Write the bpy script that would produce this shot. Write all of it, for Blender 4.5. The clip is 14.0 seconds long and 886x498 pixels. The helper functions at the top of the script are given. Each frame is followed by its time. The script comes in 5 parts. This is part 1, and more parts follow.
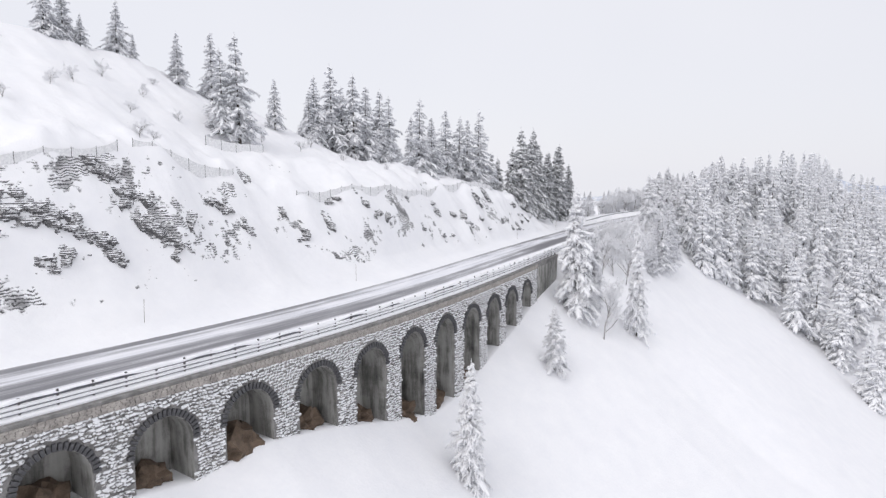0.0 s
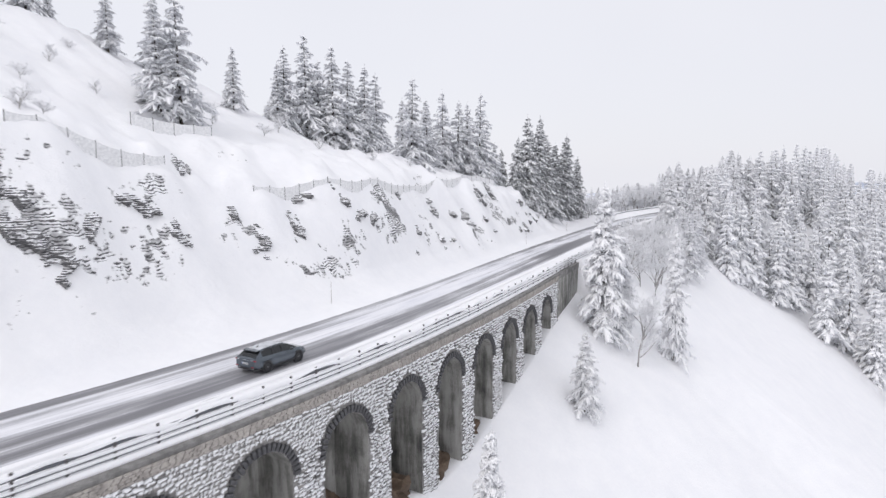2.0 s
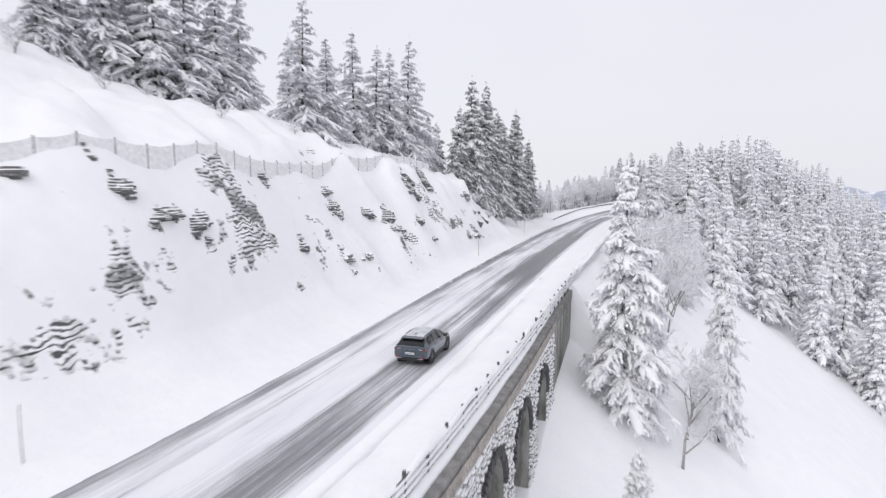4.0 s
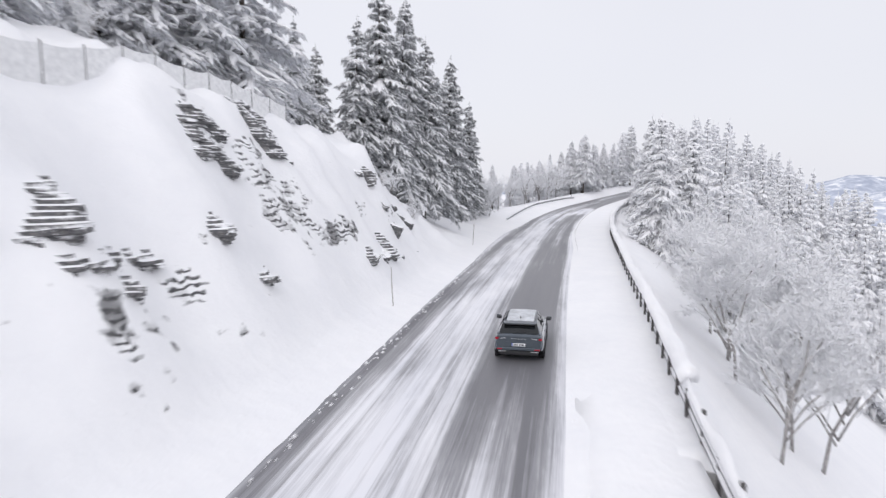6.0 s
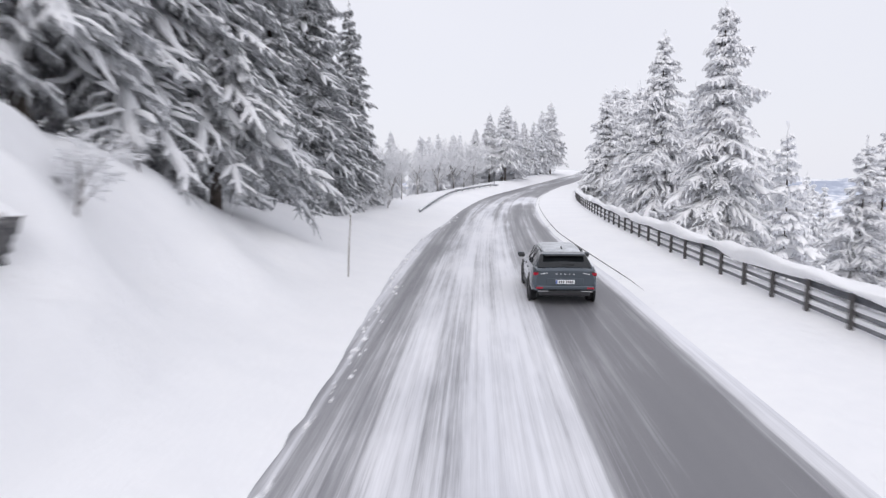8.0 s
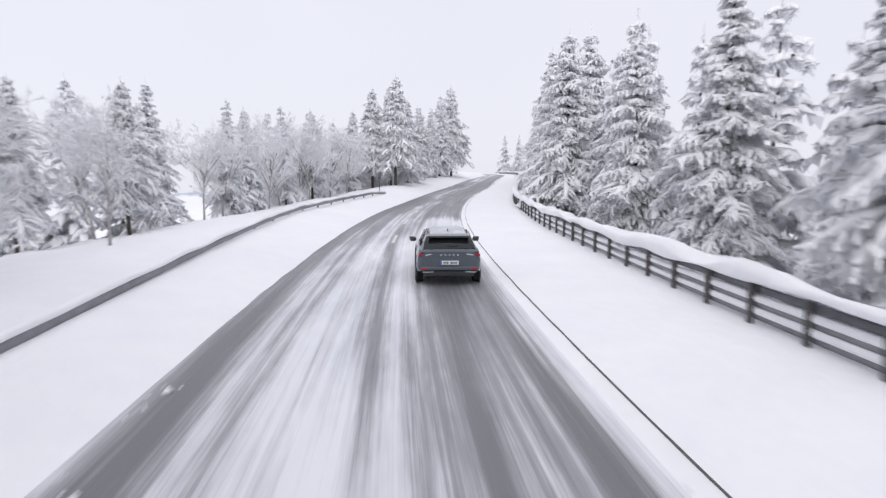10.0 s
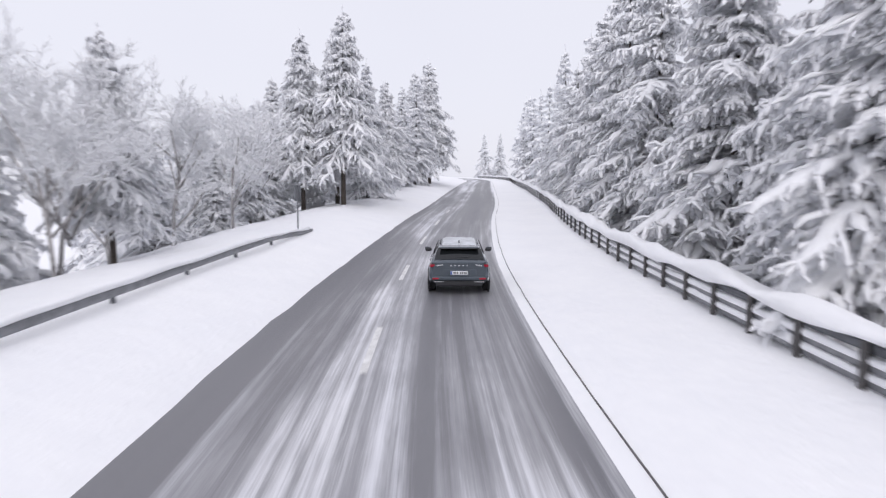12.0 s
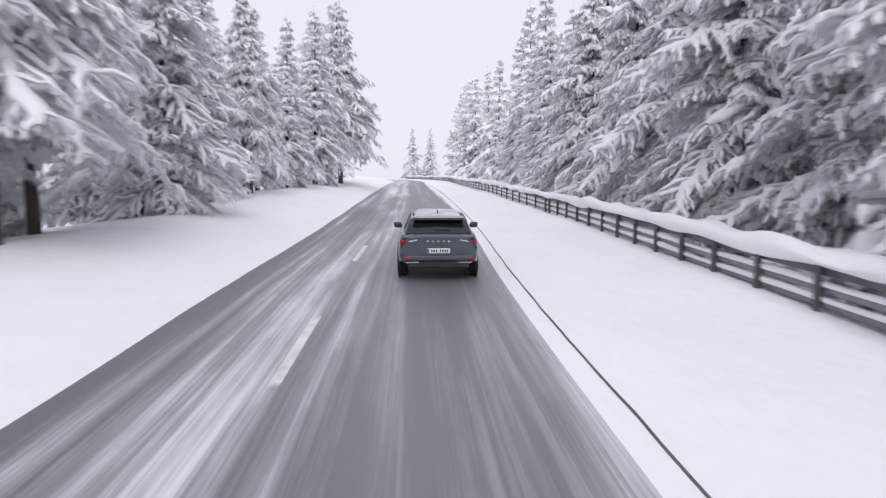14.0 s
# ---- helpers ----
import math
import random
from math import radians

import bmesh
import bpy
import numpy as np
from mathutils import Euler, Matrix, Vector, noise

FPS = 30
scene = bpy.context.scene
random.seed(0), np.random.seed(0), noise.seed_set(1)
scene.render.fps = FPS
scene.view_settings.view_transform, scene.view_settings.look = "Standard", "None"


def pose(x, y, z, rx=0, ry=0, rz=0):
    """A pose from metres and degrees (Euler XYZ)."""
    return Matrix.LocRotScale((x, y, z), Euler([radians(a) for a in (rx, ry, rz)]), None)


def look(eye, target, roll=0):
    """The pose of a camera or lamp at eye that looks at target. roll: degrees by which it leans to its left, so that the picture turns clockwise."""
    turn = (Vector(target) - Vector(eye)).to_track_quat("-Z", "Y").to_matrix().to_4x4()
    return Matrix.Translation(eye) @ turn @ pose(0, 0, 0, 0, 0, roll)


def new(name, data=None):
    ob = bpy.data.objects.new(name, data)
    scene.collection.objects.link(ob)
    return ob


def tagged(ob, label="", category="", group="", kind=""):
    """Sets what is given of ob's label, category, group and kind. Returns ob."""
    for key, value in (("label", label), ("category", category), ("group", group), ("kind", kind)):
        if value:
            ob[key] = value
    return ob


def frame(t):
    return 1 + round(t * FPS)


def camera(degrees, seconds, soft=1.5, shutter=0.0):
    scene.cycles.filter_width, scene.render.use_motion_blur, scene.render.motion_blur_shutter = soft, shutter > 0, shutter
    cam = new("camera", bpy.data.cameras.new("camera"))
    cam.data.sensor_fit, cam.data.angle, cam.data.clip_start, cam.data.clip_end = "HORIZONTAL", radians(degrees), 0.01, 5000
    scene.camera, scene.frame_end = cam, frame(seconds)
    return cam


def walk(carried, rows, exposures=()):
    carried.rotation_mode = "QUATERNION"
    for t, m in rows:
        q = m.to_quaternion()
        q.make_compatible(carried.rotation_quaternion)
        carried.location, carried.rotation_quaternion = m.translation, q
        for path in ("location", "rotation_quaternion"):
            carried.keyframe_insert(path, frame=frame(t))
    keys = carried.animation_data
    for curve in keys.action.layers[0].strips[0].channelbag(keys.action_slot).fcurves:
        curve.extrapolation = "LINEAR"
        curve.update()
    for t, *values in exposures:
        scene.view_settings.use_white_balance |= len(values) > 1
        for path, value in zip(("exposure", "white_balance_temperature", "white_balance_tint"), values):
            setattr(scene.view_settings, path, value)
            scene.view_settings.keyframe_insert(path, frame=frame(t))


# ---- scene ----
# The drone's way: it follows a car along a snowy mountain road over a viaduct.
cam = camera(68.1, 14.0, soft=1.35, shutter=0.35)
PATH = [
    (0, (-0.091, 0.334, 13.265), (-0.074, 2.321, 13.038), 0.0),
    (0.5, (-0.284, 3.354, 13.133), (-0.266, 5.342, 12.906), 0.0),
    (1, (-0.48, 7.401, 12.954), (-0.463, 9.387, 12.725), -0.0),
    (1.5, (-0.745, 12.241, 12.774), (-0.724, 14.227, 12.542), -0.0),
    (2, (-1.047, 19.001, 12.563), (-1.0, 20.987, 12.327), 0.0),
    (2.5, (-1.091, 26.618, 12.091), (-0.996, 28.602, 11.856), -0.0),
    (3, (-0.709, 35.693, 11.527), (-0.555, 37.673, 11.291), 0.0),
    (3.2, (-0.469, 39.443, 11.317), (-0.291, 41.42, 11.079), 0.1),
    (5.3, (5.756, 82.932, 8.291), (6.198, 84.867, 8.05), -0.1),
    (5.5, (6.868, 86.945, 8.008), (7.329, 88.877, 7.767), -0.1),
    (6, (9.724, 96.911, 7.268), (10.236, 98.829, 7.025), -0.0),
    (6.5, (12.402, 106.237, 6.478), (12.976, 108.137, 6.235), -0.1),
    (7, (15.348, 115.49, 5.6), (15.998, 117.366, 5.354), 0.1),
    (7.5, (18.263, 123.955, 4.773), (18.989, 125.802, 4.524), 0.1),
    (8, (21.966, 133.236, 3.904), (22.774, 135.048, 3.655), 0.0),
    (8.5, (26.599, 142.012, 3.669), (27.541, 143.759, 3.419), -0.0),
    (9, (31.452, 150.657, 3.323), (32.514, 152.334, 3.076), -0.0),
    (9.2, (33.395, 154.109, 3.109), (34.476, 155.774, 2.865), 0.0),
    (11.3, (54.727, 190.562, 3.853), (55.848, 192.202, 3.617), 0.1),
    (11.5, (56.712, 193.635, 3.815), (57.845, 195.266, 3.583), 0.1),
    (12, (61.936, 201.329, 3.711), (63.117, 202.926, 3.479), 0.0),
    (12.5, (66.723, 208.23, 3.484), (67.952, 209.791, 3.256), 0.0),
    (13, (72.345, 215.88, 3.247), (73.621, 217.404, 3.021), -0.2),
    (13.5, (77.512, 222.523, 2.998), (78.834, 224.007, 2.774), -0.1),
    (14, (83.464, 229.365, 2.785), (84.822, 230.817, 2.561), -0.0),
]
walk(cam, [(t, look(eye, target, roll)) for t, eye, target, roll in PATH],
     exposures=((0.0, 0.03, 6490, 10.8), (3.0, 0.03, 6470, 11.2), (6.0, 0.03, 6440, 11.3), (9.0, 0.05, 6370, 12.4), (11.5, 0.03, 6340, 13.8), (14.0, 0.05, 6310, 14.6)))

# ---- world and light: an overcast winter sky ----
SUN_EL, SUN_ROT = 38.0, 150.0
world = bpy.data.worlds.new("overcast_sky")
scene.world = world
world.use_nodes = True
wt = world.node_tree
bg = wt.nodes["Background"]
sky = wt.nodes.new("ShaderNodeTexSky")
sky.sky_type, sky.sun_disc = "NISHITA", False
sky.sun_elevation, sky.sun_rotation = radians(SUN_EL), radians(SUN_ROT)
dim = wt.nodes.new("ShaderNodeMix")
dim.data_type, dim.blend_type = "RGBA", "MULTIPLY"
dim.inputs[0].default_value = 1.0
dim.inputs[7].default_value = (0.1, 0.1, 0.1, 1)
wt.links.new(sky.outputs[0], dim.inputs[6])
wco = wt.nodes.new("ShaderNodeTexCoord")
wno = wt.nodes.new("ShaderNodeTexNoise")
wno.inputs["Scale"].default_value, wno.inputs["Detail"].default_value = 1.6, 3.0
wt.links.new(wco.outputs["Generated"], wno.inputs["Vector"])
wra = wt.nodes.new("ShaderNodeValToRGB")
wra.color_ramp.elements[0].position, wra.color_ramp.elements[0].color = 0.25, (0.815, 0.825, 0.88, 1)
wra.color_ramp.elements[1].position, wra.color_ramp.elements[1].color = 0.75, (0.875, 0.88, 0.925, 1)
wt.links.new(wno.outputs["Fac"], wra.inputs[0])
cloud = wt.nodes.new("ShaderNodeMix")
cloud.data_type = "RGBA"
cloud.inputs[0].default_value = 0.93
wt.links.new(dim.outputs[2], cloud.inputs[6])
wt.links.new(wra.outputs[0], cloud.inputs[7])
wt.links.new(cloud.outputs[2], bg.inputs[0])
bg.inputs[1].default_value = 1.0

sun = new("sun", bpy.data.lights.new("sun", "SUN"))
sun.data.energy, sun.data.angle, sun.data.color = 1.15, radians(40), (1.0, 0.97, 0.94)
sun.matrix_world = look((0, 0, 80), (0.5, 0.62, 79.35))


# ---- materials ----
def nodes_of(name):
    m = bpy.data.materials.new(name)
    m.use_nodes = True
    return m, m.node_tree, m.node_tree.nodes["Principled BSDF"]


def noise_node(nt, scale, detail=4.0, rough=0.55, coord="Object", stretch=None):
    co = nt.nodes.new("ShaderNodeTexCoord")
    mp = nt.nodes.new("ShaderNodeMapping")
    nt.links.new(co.outputs[coord], mp.inputs[0])
    if stretch:
        mp.inputs["Scale"].default_value = stretch
    n = nt.nodes.new("ShaderNodeTexNoise")
    n.inputs["Scale"].default_value, n.inputs["Detail"].default_value, n.inputs["Roughness"].default_value = scale, detail, rough
    nt.links.new(mp.outputs[0], n.inputs["Vector"])
    return n.outputs["Fac"]


def ramp(nt, fac, stops):
    r = nt.nodes.new("ShaderNodeValToRGB")
    els = r.color_ramp.elements
    while len(els) < len(stops):
        els.new(0.5)
    for e, (p, c) in zip(els, stops):
        e.position, e.color = p, (c, c, c, 1) if isinstance(c, (int, float)) else (*c, 1)
    nt.links.new(fac, r.inputs[0])
    return r.outputs[0]


def mix(nt, fac, a, b, blend="MIX"):
    x = nt.nodes.new("ShaderNodeMix")
    x.data_type, x.blend_type = "RGBA", blend
    for sock, v in ((x.inputs[0], fac), (x.inputs[6], a), (x.inputs[7], b)):
        if isinstance(v, (int, float)):
            sock.default_value = v
        elif isinstance(v, tuple):
            sock.default_value = (*v, 1)
        else:
            nt.links.new(v, sock)
    return x.outputs[2]


def calc(nt, op, a, b=0.0, c=None):
    x = nt.nodes.new("ShaderNodeMath")
    x.operation = op
    for sock, v in zip(x.inputs, (a, b) if c is None else (a, b, c)):
        if isinstance(v, (int, float)):
            sock.default_value = v
        else:
            nt.links.new(v, sock)
    return x.outputs[0]


def bump(nt, bsdf, height, strength, distance=0.05):
    b = nt.nodes.new("ShaderNodeBump")
    b.inputs["Strength"].default_value, b.inputs["Distance"].default_value = strength, distance
    nt.links.new(height, b.inputs["Height"])
    nt.links.new(b.outputs[0], bsdf.inputs["Normal"])


def plain(name, color, rough=0.5, metal=0.0, grain=0.12, scale=6.0, bumps=0.1, clear=0.0):
    """A surface of one colour with two scales of wear and a fine relief."""
    m, nt, b = nodes_of(name)
    n1, n2 = noise_node(nt, scale), noise_node(nt, scale * 9, 3.0)
    f = calc(nt, "MULTIPLY_ADD", n2, 0.4, calc(nt, "MULTIPLY", n1, 0.6))
    dark = tuple(c * (1 - 2 * grain) for c in color)
    lite = tuple(min(1, c * (1 + 2 * grain)) for c in color)
    nt.links.new(ramp(nt, f, ((0.25, dark), (0.75, lite))), b.inputs["Base Color"])
    b.inputs["Roughness"].default_value, b.inputs["Metallic"].default_value = rough, metal
    b.inputs["Coat Weight"].default_value = clear
    if bumps:
        bump(nt, b, n2, bumps, 0.01)
    return m


def snow_material(name, scale=1.0, relief=0.35):
    m, nt, b = nodes_of(name)
    n1, n2, n3 = noise_node(nt, 0.35 * scale), noise_node(nt, 3.0 * scale), noise_node(nt, 40 * scale, 2.0)
    f = calc(nt, "MULTIPLY_ADD", n2, 0.4, calc(nt, "MULTIPLY", n1, 0.6))
    nt.links.new(ramp(nt, f, ((0.3, (0.86, 0.865, 0.89)), (0.7, (0.93, 0.93, 0.94)))), b.inputs["Base Color"])
    b.inputs["Roughness"].default_value, b.inputs["Specular IOR Level"].default_value = 0.75, 0.25
    h = calc(nt, "MULTIPLY_ADD", n3, 0.15, n2)
    bump(nt, b, h, relief, 0.12)
    return m


M = {}
M["snow"] = snow_material("fresh_snow")
M["tree_snow"] = snow_material("bough_snow", 3.0, 0.5)


def ground_material():
    """Snow that lies where it can hold; rock with snowed ledges where the slope is too steep."""
    m, nt, b = nodes_of("snow_and_rock")
    geo = nt.nodes.new("ShaderNodeNewGeometry")
    sep, pos = nt.nodes.new("ShaderNodeSeparateXYZ"), nt.nodes.new("ShaderNodeSeparateXYZ")
    nt.links.new(geo.outputs["Normal"], sep.inputs[0])
    nt.links.new(geo.outputs["Position"], pos.inputs[0])
    n1, n2, n3 = noise_node(nt, 0.16), noise_node(nt, 1.1, 5.0), noise_node(nt, 9.0, 5.0)
    snow = ramp(nt, calc(nt, "MULTIPLY_ADD", n2, 0.4, calc(nt, "MULTIPLY", n1, 0.6)), ((0.3, (0.86, 0.865, 0.89)), (0.7, (0.93, 0.93, 0.94))))
    rock = ramp(nt, n3, ((0.3, (0.04, 0.04, 0.045)), (0.5, (0.10, 0.10, 0.105)), (0.75, (0.26, 0.25, 0.245))))
    ledge = calc(nt, "SINE", calc(nt, "MULTIPLY_ADD", n2, 27.0, calc(nt, "MULTIPLY", pos.outputs[2], 24.0)))
    ledge = calc(nt, "MULTIPLY", ramp(nt, calc(nt, "MULTIPLY_ADD", n3, 1.6, ledge), ((0.22, 0.0), (0.7, 1.0))), ramp(nt, noise_node(nt, 0.5, 3.0), ((0.40, 1.0), (0.66, 0.2))))
    rock = mix(nt, ledge, rock, snow)
    steep = calc(nt, "SUBTRACT", 1.0, sep.outputs[2])
    mask = calc(nt, "MULTIPLY_ADD", calc(nt, "SUBTRACT", n1, 0.5), 1.7, calc(nt, "MULTIPLY_ADD", calc(nt, "SUBTRACT", n2, 0.5), 0.9, steep))
    mask = calc(nt, "MULTIPLY", ramp(nt, mask, ((0.645, 0.0), (0.71, 1.0))), ramp(nt, steep, ((0.16, 0.0), (0.24, 1.0))))
    nt.links.new(mix(nt, mask, snow, rock), b.inputs["Base Color"])
    b.inputs["Roughness"].default_value, b.inputs["Specular IOR Level"].default_value = 0.8, 0.2
    bump(nt, b, calc(nt, "MULTIPLY_ADD", n3, 0.3, n2), 0.35, 0.25)
    return m


M["ground"] = ground_material()


def road_material():
    """Wet asphalt under drifted snow that traffic has swept into long streaks. UV: metres along and across."""
    m, nt, b = nodes_of("snowy_asphalt")
    uv = nt.nodes.new("ShaderNodeSeparateXYZ")
    tc = nt.nodes.new("ShaderNodeTexCoord")
    nt.links.new(tc.outputs["UV"], uv.inputs[0])
    s, d = uv.outputs[0], uv.outputs[1]
    thin = noise_node(nt, 1.0, 5.0, 0.7, "UV", (0.05, 4.5, 1))
    wide = noise_node(nt, 1.0, 3.0, 0.5, "UV", (0.03, 0.9, 1))
    patch = noise_node(nt, 1.0, 4.0, 0.6, "UV", (0.11, 0.55, 1))
    speck = noise_node(nt, 1.0, 5.0, 0.7, "UV", (1.5, 14.0, 1))
    fine = noise_node(nt, 60.0, 3.0)
    # swept wheel tracks of both lanes, bare left border
    span = calc(nt, "DIVIDE", calc(nt, "ADD", d, 4.0), 8.5)
    lane = ramp(nt, span, ((0.03, 0.45), (0.055, 0.25), (0.08, 0.16), (0.13, 0.26), (0.19, 0.64), (0.24, 0.50), (0.30, 0.74), (0.37, 0.80),
                           (0.42, 0.56), (0.47, 0.78), (0.52, 0.56), (0.56, 0.30), (0.62, 0.18), (0.68, 0.36), (0.74, 0.22),
                           (0.79, 0.14), (0.83, 0.24), (0.87, 0.66), (0.92, 0.85), (0.962, 0.9), (0.97, 0.05)))
    far = ramp(nt, calc(nt, "DIVIDE", s, 300.0), ((0.34, 0.0), (0.44, 0.09), (0.52, 0.07), (0.58, -0.0)))
    bare = ramp(nt, calc(nt, "DIVIDE", s, 300.0), ((0.52, 0.0), (0.62, 0.26), (0.72, 0.24), (0.78, 0.33), (1.0, 0.10)))
    near = ramp(nt, calc(nt, "DIVIDE", s, 300.0), ((0.06, 0.0), (0.14, 0.18), (0.22, 0.22), (0.28, 0.0)))
    lane = calc(nt, "SUBTRACT", calc(nt, "ADD", calc(nt, "ADD", lane, far), near), bare)
    drift = calc(nt, "MULTIPLY", ramp(nt, calc(nt, "DIVIDE", s, 300.0), ((0.545, 0.0), (0.575, 1.0), (0.605, 1.0), (0.625, 0.0))),
                 ramp(nt, span, ((0.53, 0.0), (0.57, 1.0), (0.86, 1.0), (0.89, 0.0))))
    lane = calc(nt, "MULTIPLY_ADD", drift, 0.75, lane)
    swept = calc(nt, "MULTIPLY", ramp(nt, calc(nt, "DIVIDE", s, 300.0), ((0.25, 0.0), (0.30, 1.0), (0.385, 1.0), (0.425, 0.0))),
                 ramp(nt, span, ((0.54, 0.0), (0.60, 1.0), (0.84, 1.0), (0.89, 0.0))))
    lane = calc(nt, "MULTIPLY_ADD", swept, -0.34, lane)
    dusted = calc(nt, "MULTIPLY", ramp(nt, calc(nt, "DIVIDE", s, 300.0), ((0.58, 0.0), (0.64, 1.0), (0.70, 1.0), (0.78, 0.0))),
                  ramp(nt, span, ((0.54, 0.0), (0.60, 1.0), (0.82, 1.0), (0.88, 0.0))))
    lane = calc(nt, "MULTIPLY_ADD", dusted, 0.24, lane)
    worn = calc(nt, "MULTIPLY", ramp(nt, calc(nt, "DIVIDE", s, 300.0), ((0.60, 0.0), (0.64, 1.0), (0.70, 1.0), (0.74, 0.0))),
                ramp(nt, span, ((0.10, 0.0), (0.16, 1.0), (0.37, 1.0), (0.42, 0.0))))
    lane = calc(nt, "MULTIPLY_ADD", worn, -0.26, lane)
    f = calc(nt, "MULTIPLY_ADD", calc(nt, "SUBTRACT", thin, 0.5), 1.35, lane)
    f = calc(nt, "MULTIPLY_ADD", calc(nt, "SUBTRACT", wide, 0.5), 1.1, f)
    f = calc(nt, "MULTIPLY_ADD", calc(nt, "SUBTRACT", patch, 0.5), 0.9, f)
    f = calc(nt, "MULTIPLY_ADD", calc(nt, "SUBTRACT", speck, 0.5), 0.25, f)
    mask = ramp(nt, f, ((0.12, 0.03), (0.40, 0.26), (0.66, 0.74), (0.9, 0.97)))
    asphalt = ramp(nt, calc(nt, "MULTIPLY_ADD", fine, 0.3, calc(nt, "MULTIPLY", wide, 0.7)), ((0.3, (0.115, 0.115, 0.13)), (0.7, (0.20, 0.196, 0.207))))
    snow = ramp(nt, patch, ((0.3, (0.74, 0.75, 0.80)), (0.7, (0.86, 0.86, 0.89))))
    nt.links.new(mix(nt, mask, asphalt, snow), b.inputs["Base Color"])
    nt.links.new(ramp(nt, mask, ((0.0, 0.42), (1.0, 0.8))), b.inputs["Roughness"])
    bump(nt, b, calc(nt, "MULTIPLY_ADD", fine, 0.3, mask), 0.3, 0.03)
    return m


M["road"] = road_material()


def concrete_material():
    """Old shuttered concrete with dark damp patches and streaks that run down it."""
    m, nt, b = nodes_of("stained_concrete")
    run = noise_node(nt, 1.0, 5.0, 0.65, "Object", (1.6, 1.6, 0.22))
    damp, fine = noise_node(nt, 0.35, 4.0, 0.6), noise_node(nt, 12.0, 4.0)
    f = calc(nt, "MULTIPLY_ADD", run, 0.5, calc(nt, "MULTIPLY_ADD", damp, 0.45, calc(nt, "MULTIPLY", fine, 0.12)))
    nt.links.new(ramp(nt, f, ((0.40, (0.075, 0.075, 0.072)), (0.50, (0.20, 0.198, 0.185)), (0.58, (0.36, 0.355, 0.335)), (0.70, (0.47, 0.465, 0.45)))), b.inputs["Base Color"])
    b.inputs["Roughness"].default_value = 0.85
    bump(nt, b, fine, 0.3, 0.02)
    return m


M["concrete"] = concrete_material()
M["mortar"] = plain("grey_mortar", (0.22, 0.215, 0.21), 0.9, grain=0.35, scale=2.0, bumps=0.4)
M["brown_rock"] = plain("brown_earth_rock", (0.115, 0.082, 0.058), 0.9, grain=0.4, scale=1.5, bumps=0.6)
M["dark_stone"] = plain("dark_arch_stone", (0.085, 0.085, 0.09), 0.85, grain=0.3, scale=3.0, bumps=0.5)
M["steel"] = plain("galvanised_steel", (0.13, 0.135, 0.15), 0.55, 0.5, grain=0.2, scale=4.0)
M["wood_post"] = plain("weathered_post", (0.09, 0.085, 0.085), 0.8, grain=0.3, scale=8.0)
M["bark"] = plain("spruce_bark", (0.085, 0.07, 0.06), 0.9, grain=0.35, scale=10.0, bumps=0.5)
M["gap"] = plain("wet_dark_gap", (0.05, 0.045, 0.045), 0.7, grain=0.3, scale=3.0)
M["seam"] = plain("wet_seam", (0.12, 0.112, 0.112), 0.7, grain=0.4, scale=1.5)
M["pale_steel"] = plain("pale_steel", (0.24, 0.245, 0.26), 0.5, 0.4, grain=0.2, scale=4.0)
M["block"] = plain("squared_wall_block", (0.36, 0.335, 0.31), 0.85, grain=0.3, scale=1.2, bumps=0.4)
M["marking"] = plain("worn_road_paint", (0.80, 0.785, 0.76), 0.7, grain=0.25, scale=5.0)
M["rimed_bark"] = plain("rimed_bark", (0.36, 0.345, 0.34), 0.9, grain=0.45, scale=5.0, bumps=0.4)
M["net"] = plain("pale_fence_net", (0.80, 0.81, 0.83), 0.8, grain=0.15, scale=5.0)
M["pole"] = plain("marker_pole_wood", (0.20, 0.16, 0.13), 0.8)


def stone_material():
    """Grey rubble stone; snow clings to the upper side and lower rim of each stone."""
    m, nt, b = nodes_of("rubble_stone")
    info = nt.nodes.new("ShaderNodeObjectInfo")
    geo = nt.nodes.new("ShaderNodeNewGeometry")
    sep = nt.nodes.new("ShaderNodeSeparateXYZ")
    nt.links.new(geo.outputs["Normal"], sep.inputs[0])
    n1, n2 = noise_node(nt, 2.6), noise_node(nt, 14.0)
    tone = calc(nt, "MULTIPLY_ADD", n2, 0.45, calc(nt, "MULTIPLY_ADD", geo.outputs["Random Per Island"], 0.4, calc(nt, "MULTIPLY", info.outputs["Random"], 0.15)))
    stone = ramp(nt, tone, ((0.22, (0.08, 0.078, 0.08)), (0.5, (0.235, 0.228, 0.22)), (0.8, (0.42, 0.405, 0.38))))
    cling = calc(nt, "MULTIPLY_ADD", n1, 1.9, calc(nt, "MULTIPLY_ADD", n2, 0.7, calc(nt, "MULTIPLY", sep.outputs[2], 0.65)))
    nt.links.new(mix(nt, ramp(nt, calc(nt, "SUBTRACT", cling, 0.72), ((0.50, 0.0), (0.64, 1.0))), stone, (0.86, 0.865, 0.885)), b.inputs["Base Color"])
    b.inputs["Roughness"].default_value = 0.85
    bump(nt, b, n2, 0.5, 0.03)
    return m


M["stone"] = stone_material()


